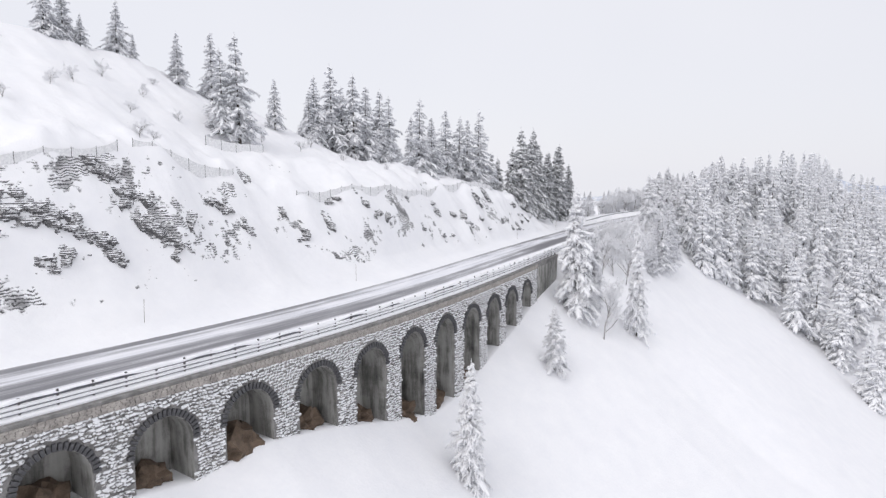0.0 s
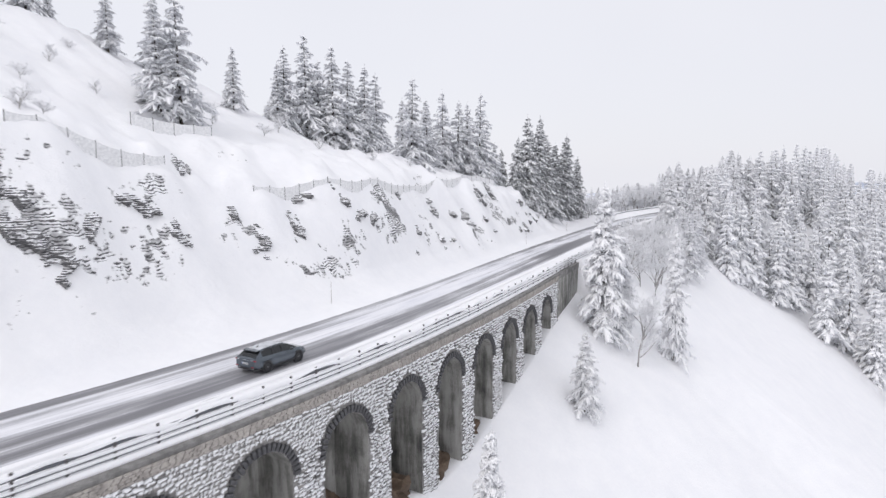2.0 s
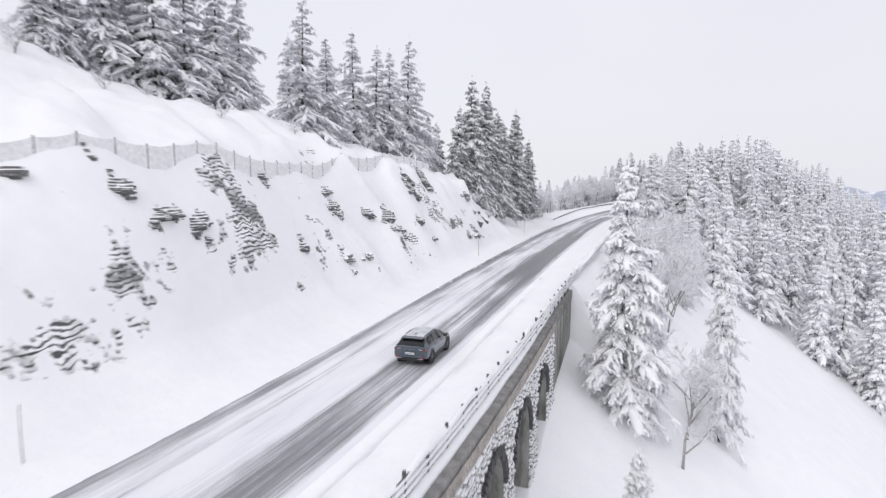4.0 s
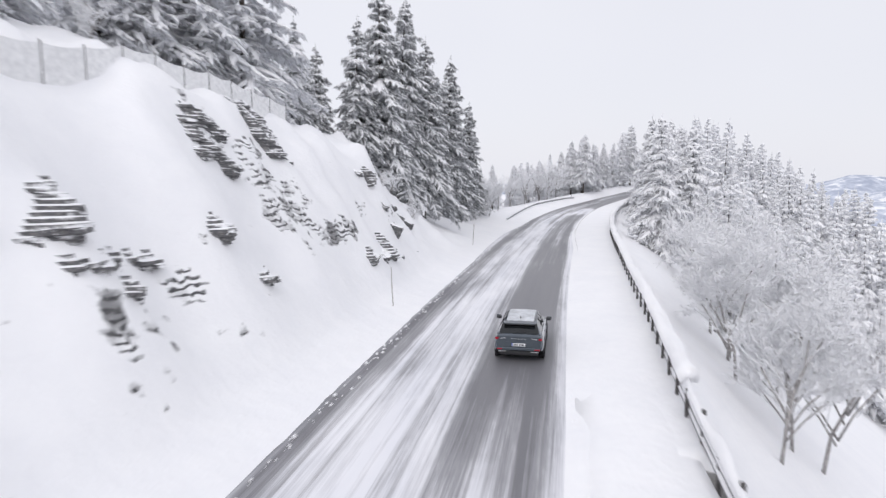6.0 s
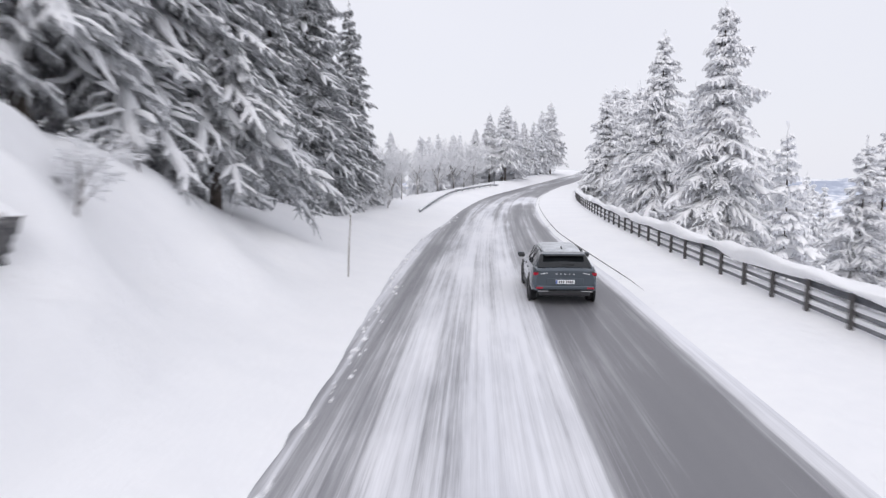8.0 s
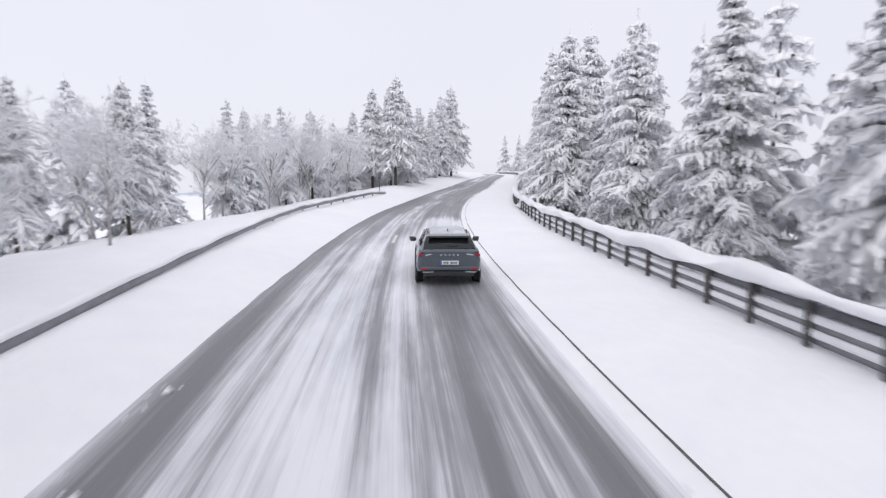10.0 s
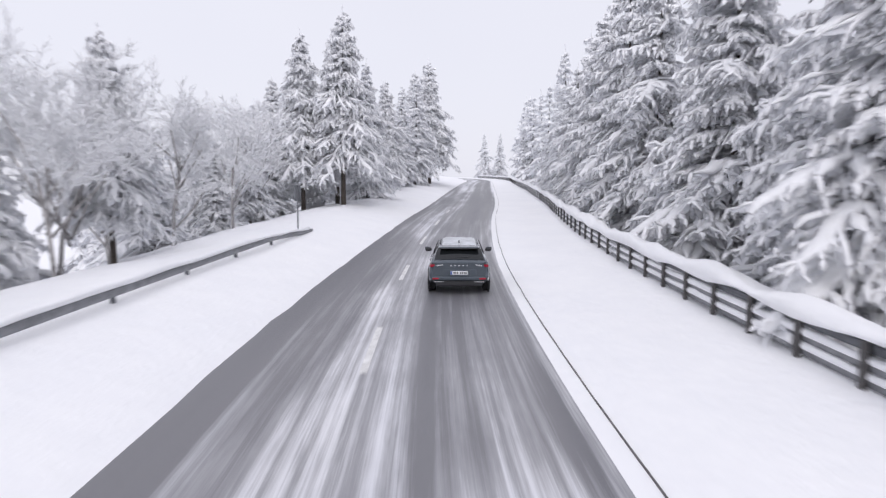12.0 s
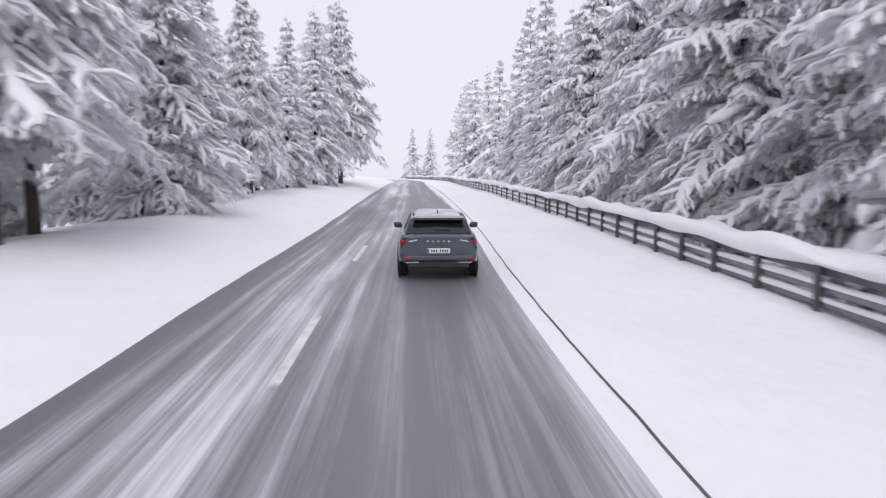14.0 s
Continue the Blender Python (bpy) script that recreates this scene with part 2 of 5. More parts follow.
def needles_material(name, low, high):
    """Spruce needles, whitened between the noise levels low and high by rime and, far off, painted haze."""
    m, nt, b = nodes_of(name)
    n1, n2 = noise_node(nt, 1.6), noise_node(nt, 16.0, 3.0)
    green = ramp(nt, n2, ((0.3, (0.045, 0.055, 0.055)), (0.7, (0.11, 0.12, 0.12))))
    whiteness = ramp(nt, calc(nt, "MULTIPLY_ADD", n1, 0.55, calc(nt, "MULTIPLY", n2, 0.5)), ((low, 0.0), (high, 0.94)))
    tint = mix(nt, whiteness, green, (0.86, 0.87, 0.90))
    nt.links.new(tint, b.inputs["Base Color"])
    b.inputs["Roughness"].default_value = 0.8
    # thin sprays let some light through
    thin, both = nt.nodes.new("ShaderNodeBsdfTranslucent"), nt.nodes.new("ShaderNodeMixShader")
    both.inputs[0].default_value = 0.42
    nt.links.new(tint, thin.inputs["Color"])
    nt.links.new(b.outputs[0], both.inputs[1])
    nt.links.new(thin.outputs[0], both.inputs[2])
    out = [q for q in nt.nodes if q.bl_idname == "ShaderNodeOutputMaterial"][0]
    nt.links.new(both.outputs[0], out.inputs["Surface"])
    return m


def frosted_twig_material():
    m, nt, b = nodes_of("rimed_twigs")
    n1, n2 = noise_node(nt, 4.0), noise_node(nt, 25.0)
    nt.links.new(mix(nt, ramp(nt, calc(nt, "MULTIPLY_ADD", n1, 0.5, calc(nt, "MULTIPLY", n2, 0.5)), ((0.18, 0.0), (0.36, 1.0))), (0.42, 0.40, 0.40), (0.90, 0.905, 0.925)), b.inputs["Base Color"])
    b.inputs["Roughness"].default_value = 0.85
    return m


M["needles"] = needles_material("frosted_needles", 0.23, 0.54)
M["rimed"] = needles_material("rimed_needles", 0.02, 0.28)
M["dark_needles"] = needles_material("dark_green_needles", 0.34, 0.70)
# far trees: rime and distance haze are both put into the needles' colour
M["far_needles"] = needles_material("far_frost_haze_needles", 0.05, 0.38)
M["twig"] = frosted_twig_material()


# ---- mesh helpers ----
def mesh_from(name, verts, faces, smooth=False):
    me = bpy.data.meshes.new(name)
    me.from_pydata([tuple(v) for v in verts], [], [tuple(f) for f in faces])
    if smooth:
        me.polygons.foreach_set("use_smooth", [True] * len(me.polygons))
    me.update()
    return me


def as_mesh(bm, name, smooth=False):
    bmesh.ops.recalc_face_normals(bm, faces=bm.faces)
    for f in bm.faces:
        f.smooth = smooth
    me = bpy.data.meshes.new(name)
    bm.to_mesh(me)
    bm.free()
    return me


def part(name, me, material, parent=None, label="", m=None):
    """One mesh object (from a mesh or a bmesh) under a thing or part."""
    if isinstance(me, bmesh.types.BMesh):
        me = as_mesh(me, name)
    if material and not me.materials:
        me.materials.append(material)
    ob = new(name, me)
    ob.parent = parent
    if m is not None:
        ob.matrix_basis = m
    return tagged(ob, label)


def box_bm(sx, sy, sz, bevel=0.0, m=Matrix(), bm=None):
    """A bevelled block centred on m's origin."""
    b = bmesh.new()
    bmesh.ops.create_cube(b, size=1.0, matrix=Matrix.Diagonal((sx, sy, sz, 1)))
    if bevel:
        bmesh.ops.bevel(b, geom=b.edges[:], offset=bevel, segments=1, affect="EDGES")
    b.transform(m)
    if bm is None:
        return b
    tmp = bpy.data.meshes.new("tmp")
    b.to_mesh(tmp)
    bm.from_mesh(tmp)
    bpy.data.meshes.remove(tmp)
    b.free()
    return bm


def tube(points, radii, sides=6):
    """Vertices and faces of a tapered tube along points, closed at both ends."""
    P = [Vector(p) for p in points]
    verts, faces = [], []
    for i, p in enumerate(P):
        t = (P[min(i + 1, len(P) - 1)] - P[max(i - 1, 0)]).normalized()
        u = t.cross(Vector((0, 0, 1)) if abs(t.z) < 0.9 else Vector((1, 0, 0))).normalized()
        w = t.cross(u)
        for k in range(sides):
            a = 2 * math.pi * k / sides
            verts.append(p + float(radii[i]) * (math.cos(a) * u + math.sin(a) * w))
    for i in range(len(P) - 1):
        for k in range(sides):
            a, b = i * sides + k, i * sides + (k + 1) % sides
            faces.append((a, b, b + sides, a + sides))
    faces += [tuple(range(sides))[::-1], tuple(range((len(P) - 1) * sides, len(P) * sides))]
    return verts, faces


# ---- the road's line: s metres along it, d metres to its right ----
AXIS = [(-110, -60), (-70, -12), (-45, 18), (-24.3, 45), (-13.7, 60), (-5, 75), (2.6, 90), (9.7, 105), (16.8, 120), (24.1, 135),
        (31.7, 150), (39.6, 165), (48, 180), (57.1, 195), (67.2, 210), (78.5, 225), (91, 240), (101.5, 252), (122, 276),
        (149, 308), (178, 342), (203, 376), (224, 412), (240, 450), (250, 490)]


def spline(points, n=24):
    P = np.array(points, float)
    Q = np.vstack([2 * P[0] - P[1], P, 2 * P[-1] - P[-2]])
    out = []
    for i in range(1, len(Q) - 2):
        a, b, c, d = Q[i - 1:i + 3]
        for t in np.arange(n) / n:
            out.append(0.5 * (2 * b + (c - a) * t + (2 * a - 5 * b + 4 * c - d) * t ** 2 + (3 * b - a - 3 * c + d) * t ** 3))
    return np.array(out + [Q[-2]])


LINE = spline(AXIS)
LINE_S = np.r_[0, np.cumsum(np.linalg.norm(np.diff(LINE, axis=0), axis=1))]
LINE_S -= LINE_S[3 * 24]
LINE_T = np.gradient(LINE, LINE_S, axis=0)


def on_road(s, d):
    """x and y of the place s along and d to the right of the road's middle (arrays or numbers)."""
    x, y = np.interp(s, LINE_S, LINE[:, 0]), np.interp(s, LINE_S, LINE[:, 1])
    tx, ty = np.interp(s, LINE_S, LINE_T[:, 0]), np.interp(s, LINE_S, LINE_T[:, 1])
    n = np.hypot(tx, ty)
    return x + d * ty / n, y - d * tx / n


def heading(s):
    """The road's direction there: degrees to turn +y into it."""
    tx, ty = np.interp(s, LINE_S, LINE_T[:, 0]), np.interp(s, LINE_S, LINE_T[:, 1])
    return math.degrees(math.atan2(-tx, ty))


def road_z(s):
    return np.interp(s, (205, 240, 275, 340, 430), (0, 0.45, 0.95, 1.3, 1.3))


def table(knots, xs, rows, s, x):
    """Bilinear look-up in a small profile table: knots along s, xs across."""
    vals = np.array([np.interp(x, xs, r) for r in rows])
    k = np.clip(np.searchsorted(knots, s) - 1, 0, len(knots) - 2)
    f = np.clip((s - np.take(knots, k)) / (np.take(knots, k + 1) - np.take(knots, k)), 0, 1)
    f = f * f * (3 - 2 * f)
    idx = np.arange(vals.shape[1]) if np.ndim(x) else 0
    return (vals[k, idx] * (1 - f) + vals[k + 1, idx] * f) if np.ndim(x) else vals[k, 0] * (1 - f) + vals[k + 1, 0] * f


# hillside on the left: height over the road at a metres from its middle
HILL_A = (3.6, 4.2, 6, 8, 10, 12, 15, 20, 27, 40, 70, 150, 420)
HILL_S = np.array((-135, -30, 10, 30, 50, 70, 90, 103, 113, 125, 131, 140, 200, 300, 520), float)
HILL = ((0, .12, 1, 2.5, 5, 8, 14, 18.5, 23, 30, 38, 52, 90), (0, .12, 1, 2.5, 5, 8, 14, 18.5, 23, 30, 38, 52, 90),
        (0, .12, .8, 2.2, 5, 9, 15, 18.5, 23.5, 31, 38, 50, 90), (0, .12, .7, 1.8, 3.8, 6.5, 11, 15, 20.5, 29.5, 36, 48, 90),
        (0, .12, .7, 2.2, 7.5, 10.8, 12.5, 15, 19, 25, 29, 42, 80), (0, .12, .6, 2, 5, 8, 12, 14.5, 16, 17, 20, 32, 70),
        (0, .12, .8, 3.5, 6.5, 9.5, 11.3, 12.5, 13, 13.5, 14, 20, 50), (0, .12, .6, 3.5, 6.8, 8.8, 10, 10.3, 10, 9, 9, 10, 30),
        (0, .12, .5, 1.6, 4, 5, 5.5, 6, 6, 5, 4, 0, -10), (0, .15, .5, 1.0, 1.8, 2.4, 2.8, 2.8, 2.4, 1, -2, -8, -30),
        (0, .15, .5, 1.1, 1.8, 2.5, 2.7, 2.3, 1.4, -.5, -4, -13, -45), (0, .15, .45, .8, .9, .8, .6, -.2, -1.2, -3, -8, -20, -60), (0, .2, .6, .9, .7, .2, -1, -3, -6, -12, -25, -50, -90),
        (0, .2, .7, 1.0, 1.0, .8, .6, 0, -2, -6, -15, -30, -60), (0, .2, .7, 1.0, 1.0, 1, 1, .5, 0, -3, -8, -20, -50))
# the slope on the right, beyond the rail
DROP_D = (8.3, 10, 12, 17, 28, 42, 60, 100, 200, 420)
DROP_S = np.array((-135, 80, 110, 150, 185, 235, 280, 520), float)
DROP = ((0, -1.2, -3, -8, -17, -28, -42, -66, -110, -170), (-.2, -2.2, -4.5, -9.5, -18, -28, -42, -66, -110, -170),
        (0, -.9, -2.4, -7, -16, -27, -42, -66, -110, -170), (.1, -.6, -1.5, -6, -16, -27, -42, -66, -110, -170),
        (.1, -.8, -2.2, -9, -19, -28, -42, -66, -110, -170), (.2, -.4, -1.2, -5, -13, -21, -30, -50, -100, -170),
        (.2, 0, -.4, -2, -7, -14, -24, -44, -95, -170), (.2, 0, -.4, -2, -7, -14, -24, -44, -95, -170))
FOOT_S = (-135, -20, -4, 3, 9, 17, 24, 31, 37.6, 43.7, 50, 56.7, 63.5, 75, 90)
FOOT_Z = (-5, -5.5, -6.3, -7.4, -6.7, -8.2, -10.2, -12.0, -11.7, -10.3, -9.0, -7.7, -6.2, -4.6, -3)
WALL_D, WALL_0, WALL_1, WALL_2 = 7.4, -45.0, 66.0, 75.0


def ground_z(s, d):
    """The snow's height (arrays)."""
    s, d = np.broadcast_arrays(np.asarray(s, float), np.asarray(d, float))
    left = table(HILL_S, HILL_A, HILL, s, np.maximum(-d, 3.6))
    verge = np.interp(d, (3.6, 4.25, 5.2, 8.3), (0.0, 0.12, 0.16, 0.2))
    right = np.where(d > 8.3, table(DROP_S, DROP_D, DROP, s, np.maximum(d, 8.3)), verge)
    foot = np.interp(s, FOOT_S, FOOT_Z)
    under = foot - 0.78 * np.clip(d - WALL_D, 0, 30) - 0.62 * np.clip(d - WALL_D - 30, 0, 60) - 0.4 * np.clip(d - WALL_D - 90, 0, 400)
    w = np.clip((92 - s) / 14, 0, 1) * np.clip((d - 4.5) / 0.2, 0, 1)
    w = np.where(s > 78, w * np.clip((d - 7.5) / 3, 0, 1), w)
    right = right * (1 - w) + under * w
    return np.where(d < 0, left, right) + road_z(s)


def rough(s, d):
    """Uneven snow, and broken crags where the cut slope is steep."""
    x, y = on_road(s, d)
    a = -d
    soft = 0.16 * noise.fractal((x * 0.12, y * 0.12, 0), 1.0, 2.0, 4) * min(1, max(0, (abs(d) - 4.4) / 5))
    if d < -11:
        soft += 0.45 * min(1, (-11 - d) / 4) * noise.fractal((x * 0.42, y * 0.42, 2), 1.0, 2.0, 3)
    soft += 0.8 * noise.noise((x * 0.03, y * 0.03, 5)) * min(1, max(0, (abs(d) - 14) / 20))
    if d < 0 and s < 128:
        steep = min(1, max(0, (a - 5.5) / 2.5)) * min(1, max(0, (24 - a) / 7)) * min(1, (128 - s) / 10)
        crag = noise.hetero_terrain((x * 0.22, y * 0.22, 3), 0.9, 2.1, 4, 0.6)
        gully = abs(noise.noise((s * 0.10, a * 0.05, 9)))
        steep *= 1 - 0.6 * min(1, max(0, (12.5 - a) / 3)) * min(1, max(0, (68 - s) / 10))
        broken = min(1, max(0, (s - 88) / 6)) * min(1, max(0, (114 - s) / 4)) * min(1, max(0, (a - 6) / 1.5)) * min(1, max(0, (14 - a) / 3))
        soft += 1.1 * broken * noise.noise((s * 0.5, a * 0.62, 3))
        soft += steep * (0.85 * crag - 0.5 + 1.6 * gully)
    return soft


def edge_shift(s):
    """How far the ploughed snow's edge lies inwards of d = 4.12."""
    return np.interp(s, (60, 80, 122, 132, 138, 178, 205, 224, 246), (0.35, 0.05, 0.0, 0.45, 0.72, 0.78, 0.75, 0.65, 0.35))


def left_shift(s):
    """How far the snow on the left reaches in over the road (minus: lies farther out)."""
    return np.interp(s, (112, 124, 135, 145, 165, 190, 215, 260), (0.0, -0.5, -0.55, 0.0, 0.15, 0.35, 0.75, 0.7))


def ground():
    ss = np.unique(np.r_[np.arange(-135, -45, 5), np.arange(-45, 132, 0.55), np.arange(132, 300, 1.5), np.arange(300, 521, 6)])
    dl = -np.r_[3.6, 3.8, 4.2, 4.8, 5.4, np.arange(6, 20, 0.5), np.arange(20, 32, 1.2), 33, 36, 40, 46, 55, 70, 95, 150, 250, 420]
    dr = np.r_[4.12, 4.2, 4.5, 4.7, 5.4, 6.4, 7.45, 7.6, 8.3, 9, 10, 11, 12.5, 14, 16, 18, 20, 23, 26, 30, 34, 39, 45, 52, 60, 75, 100, 140, 200, 300, 420]
    verts, faces = [], []

    def strip(ds, flip):
        base, n = len(verts), len(ds)
        S, D = np.meshgrid(ss, ds, indexing="ij")
        D0 = D
        frayed = np.array([0.05 * noise.noise((q * 0.9, 0, 0)) + 0.08 * noise.noise((q * 2.7, 5, 0)) for q in ss])[:, None]
        D = D + (left_shift(S) * np.clip((8 + D) / 4.4, 0, 1) + frayed * np.clip((5 + D) / 1.4, 0, 1)) * (D < 0)
        warp = edge_shift(S) * np.clip((5.4 - D) / 1.28, 0, 1) * (D > 0)
        X, Y = on_road(S.ravel(), (D - warp).ravel())
        D = D0
        Z = ground_z(S.ravel(), D.ravel())
        for x, y, z, s, d in zip(X, Y, Z, S.ravel(), D.ravel()):
            verts.append((x, y, z + rough(s, d) * (1 if abs(d) > 4.3 else 0)))
        for i in range(len(ss) - 1):
            for j in range(n - 1):
                a, b, c, e = base + i * n + j, base + i * n + j + 1, base + (i + 1) * n + j + 1, base + (i + 1) * n + j
                faces.append((a, b, c, e) if flip else (e, c, b, a))
        return base, n

    bl, nl = strip(dl, False)
    br, nr = strip(dr, True)
    # under the road, so that the sheet is one
    bed = len(verts)
    for s in ss:
        x, y = on_road(s, 0.2)
        verts.append((x, y, float(road_z(s)) - 0.6))
    for i in range(len(ss) - 1):
        faces.append((bl + i * nl, bed + i, bed + i + 1, bl + (i + 1) * nl))
        faces.append((bed + i, br + i * nr, br + (i + 1) * nr, bed + i + 1))
    # the plain and far hills all round
    rim = [bl + i * nl + nl - 1 for i in range(len(ss))] + [bl + (len(ss) - 1) * nl + j for j in range(nl - 2, -1, -1)] + \
          [br + (len(ss) - 1) * nr + j for j in range(nr)] + [br + i * nr + nr - 1 for i in range(len(ss) - 2, -1, -1)] + \
          [br + j for j in range(nr - 2, -1, -1)] + [bl + j for j in range(nl - 1)]
    mid = Vector((60, 180, 0))
    last = rim
    for reach, zf, sink in ((700, 0.7, -60), (1400, 0.3, -130), (3600, 0.0, -120)):
        ring = []
        for v in rim:
            p = Vector(verts[v])
            way = Vector((p.x - mid.x, p.y - mid.y, 0)).normalized()
            q = mid + way * reach
            ring.append(len(verts))
            verts.append((q.x, q.y, p.z * zf + sink * (1 - zf) + 14 * noise.noise((q.x * 0.004, q.y * 0.004, 1))))
        for k in range(len(rim)):
            j = (k + 1) % len(rim)
            faces.append((last[k], last[j], ring[j], ring[k]))
        last = ring
    g = part("ground", mesh_from("ground", verts, faces, True), M["ground"])
    g.data.materials.append(M["snow"])
    mats = [1 if min(f) >= br else 0 for f in faces]
    g.data.polygons.foreach_set("material_index", mats)
    tagged(g, "deep fresh snow over a steep rocky mountainside", "ground", kind="structure")


ground()


def road():
    ss = np.arange(-135, 520, 2.0)
    ds = (-4.5, -3.6, -2.4, -1.2, 0, 1.2, 2.4, 3.4, 4.16)
    verts, faces, uvs = [], [], []
    for s in ss:
        for d in ds:
            x, y = on_road(s, d - float(edge_shift(s)) * max(0, (d - 2.4) / 1.76))
            verts.append((x, y, float(road_z(s)) + 0.045 - 0.004 * abs(d)))
            uvs.append((s, d))
    n = len(ds)
    for i in range(len(ss) - 1):
        for j in range(n - 1):
            a = i * n + j
            faces.append((a, a + 1, a + n + 1, a + n))
    me = mesh_from("road", verts, faces, True)
    layer = me.uv_layers.new(name="along")
    for loop in me.loops:
        layer.data[loop.index].uv = uvs[loop.vertex_index]
    tagged(part("road", me, M["road"]), "wet grey asphalt road streaked with swept snow", "road", kind="structure")


road()


def at(s, d, z=0.0):
    """A world point from road coordinates, z over the road's level zero."""
    x, y = on_road(s, d)
    return Vector((float(x), float(y), float(z)))


def snow_z(s, d):
    return float(ground_z(np.array([s]), np.array([d]))[0]) + rough(s, d)


# ---- the viaduct: arched retaining wall with a stone face ----
PITCH, ARCH_R, CROWN, RING = 6.65, 2.05, -2.36, 0.48
CROWNS = [60.8 - PITCH * k for k in range(15)]
SPRING = CROWN - ARCH_R
DEEP, FLOOR_Z, TOP_Z = 4.6, -17.0, -0.45


def arch_bottom(x):
    return SPRING + math.sqrt(max(0, ARCH_R ** 2 - x * x))


def viaduct():
    wall = new("viaduct_wall")
    tagged(wall, "arched grey stone viaduct wall with snow clinging to its rubble face", "viaduct", kind="structure")
    verts, faces = [], []

    def quad(*pts):
        b = len(verts)
        verts.extend(at(*p) for p in pts)
        faces.append(tuple(range(b, b + len(pts))))

    for c in CROWNS:
        xs = [-PITCH / 2, -ARCH_R] + [ARCH_R * math.sin(a) for a in np.linspace(-math.pi / 2, math.pi / 2, 19)] + [ARCH_R, PITCH / 2]
        for i, (a, b) in enumerate(zip(xs, xs[1:])):
            if b - a < 1e-6:
                continue
            solid = i in (0, len(xs) - 2)
            za, zb = (FLOOR_Z, FLOOR_Z) if solid else (arch_bottom(a), arch_bottom(b))
            quad((c + a, WALL_D, za), (c + b, WALL_D, zb), (c + b, WALL_D, TOP_Z), (c + a, WALL_D, TOP_Z))
    s0, s1 = CROWNS[-1] - PITCH / 2, WALL_1
    quad((CROWNS[0] + PITCH / 2, WALL_D, FLOOR_Z), (s1, WALL_D, FLOOR_Z), (s1, WALL_D, TOP_Z), (CROWNS[0] + PITCH / 2, WALL_D, TOP_Z))
    part("wall_face", mesh_from("wall_face", verts, faces), M["mortar"], wall, "mortared rubble masonry")
    # vaults behind the openings
    for c in CROWNS:
        verts, faces = [], []
        line = [(-ARCH_R, FLOOR_Z), (-ARCH_R, SPRING)] + [(-ARCH_R * math.cos(a), SPRING + ARCH_R * math.sin(a)) for a in np.linspace(0, math.pi, 17)[1:-1]] + [(ARCH_R, SPRING), (ARCH_R, FLOOR_Z)]
        for (xa, za), (xb, zb) in zip(line, line[1:]):
            quad((c + xa, WALL_D, za), (c + xb, WALL_D, zb), (c + xb, DEEP, zb), (c + xa, DEEP, za))
        quad(*[(c + x, DEEP, z) for x, z in line])
        part("arch_vault", mesh_from("arch_vault", verts, faces), M["concrete"], wall, "stained concrete vault of an arch")
    # the deck slab over the vaults and the coping along its edge
    deck, df = [], []
    ss = np.arange(s0, WALL_2 + 4, 2.0)
    prof = ((4.3, -0.05), (6.9, -0.12), (7.42, -0.2))
    for s in ss:
        deck += [at(s, d, z) for d, z in prof] + [at(s, 7.42, -0.9), at(s, 4.3, -0.9)]
    for i in range(len(ss) - 1):
        for j in range(5):
            a, b = i * 5 + j, i * 5 + (j + 1) % 5
            df.append((a, b, b + 5, a + 5))
    part("deck", mesh_from("deck", deck, df), M["mortar"], wall)
    # plain concrete abutment
    bm = bmesh.new()
    for i in range(6):
        a, b = WALL_1 + i * 2.2, WALL_1 + (i + 1) * 2.2
        vs = [bm.verts.new(at(s, d, z)) for s in (a, b) for d, z in ((4.6, -0.3), (7.36, -0.3), (7.36, -12), (4.6, -12))]
        for j in range(4):
            bm.faces.new((vs[j], vs[(j + 1) % 4], vs[4 + (j + 1) % 4], vs[4 + j]))
        bm.faces.new(vs[:4]), bm.faces.new(vs[4:])
    part("abutment", bm, M["concrete"], wall, "smooth stained concrete end of the wall")
    return wall


VIADUCT = viaduct()


def stone_mesh(name, w, h, deep, inset, rng, round_off=0.24):
    """One stone: x along, y outwards, z up; its front face smaller and uneven."""
    j = lambda k: rng.uniform(-k, k)
    cut = round_off * min(w, h)
    outline = ((-w / 2 + cut, -h / 2), (w / 2 - cut, -h / 2), (w / 2, -h / 2 + cut), (w / 2, h / 2 - cut),
               (w / 2 - cut, h / 2), (-w / 2 + cut, h / 2), (-w / 2, h / 2 - cut), (-w / 2, -h / 2 + cut))
    v = [(x, 0, z) for x, z in outline]
    v += [(x * 0.97 + j(0.012), deep * 0.6, z * 0.97 + j(0.012)) for x, z in outline]
    v += [(x * inset + j(0.015), deep + j(0.015), z * inset + j(0.015)) for x, z in outline]
    f = [tuple(range(16, 24))]
    for b in (0, 8):
        f += [(b + k, b + (k + 1) % 8, b + 8 + (k + 1) % 8, b + 8 + k) for k in range(8)]
    return v, f


def wall_pose(s, z, d=WALL_D):
    p = at(s, d, z)
    # local x along the road, y outwards (right), z up
    h = radians(heading(s))
    along = Vector((-math.sin(h), math.cos(h), 0))
    out = Vector((along.y, -along.x, 0))
    return Matrix(((along.x, out.x, 0, p.x), (along.y, out.y, 0, p.y), (0, 0, 1, p.z), (0, 0, 0, 1)))


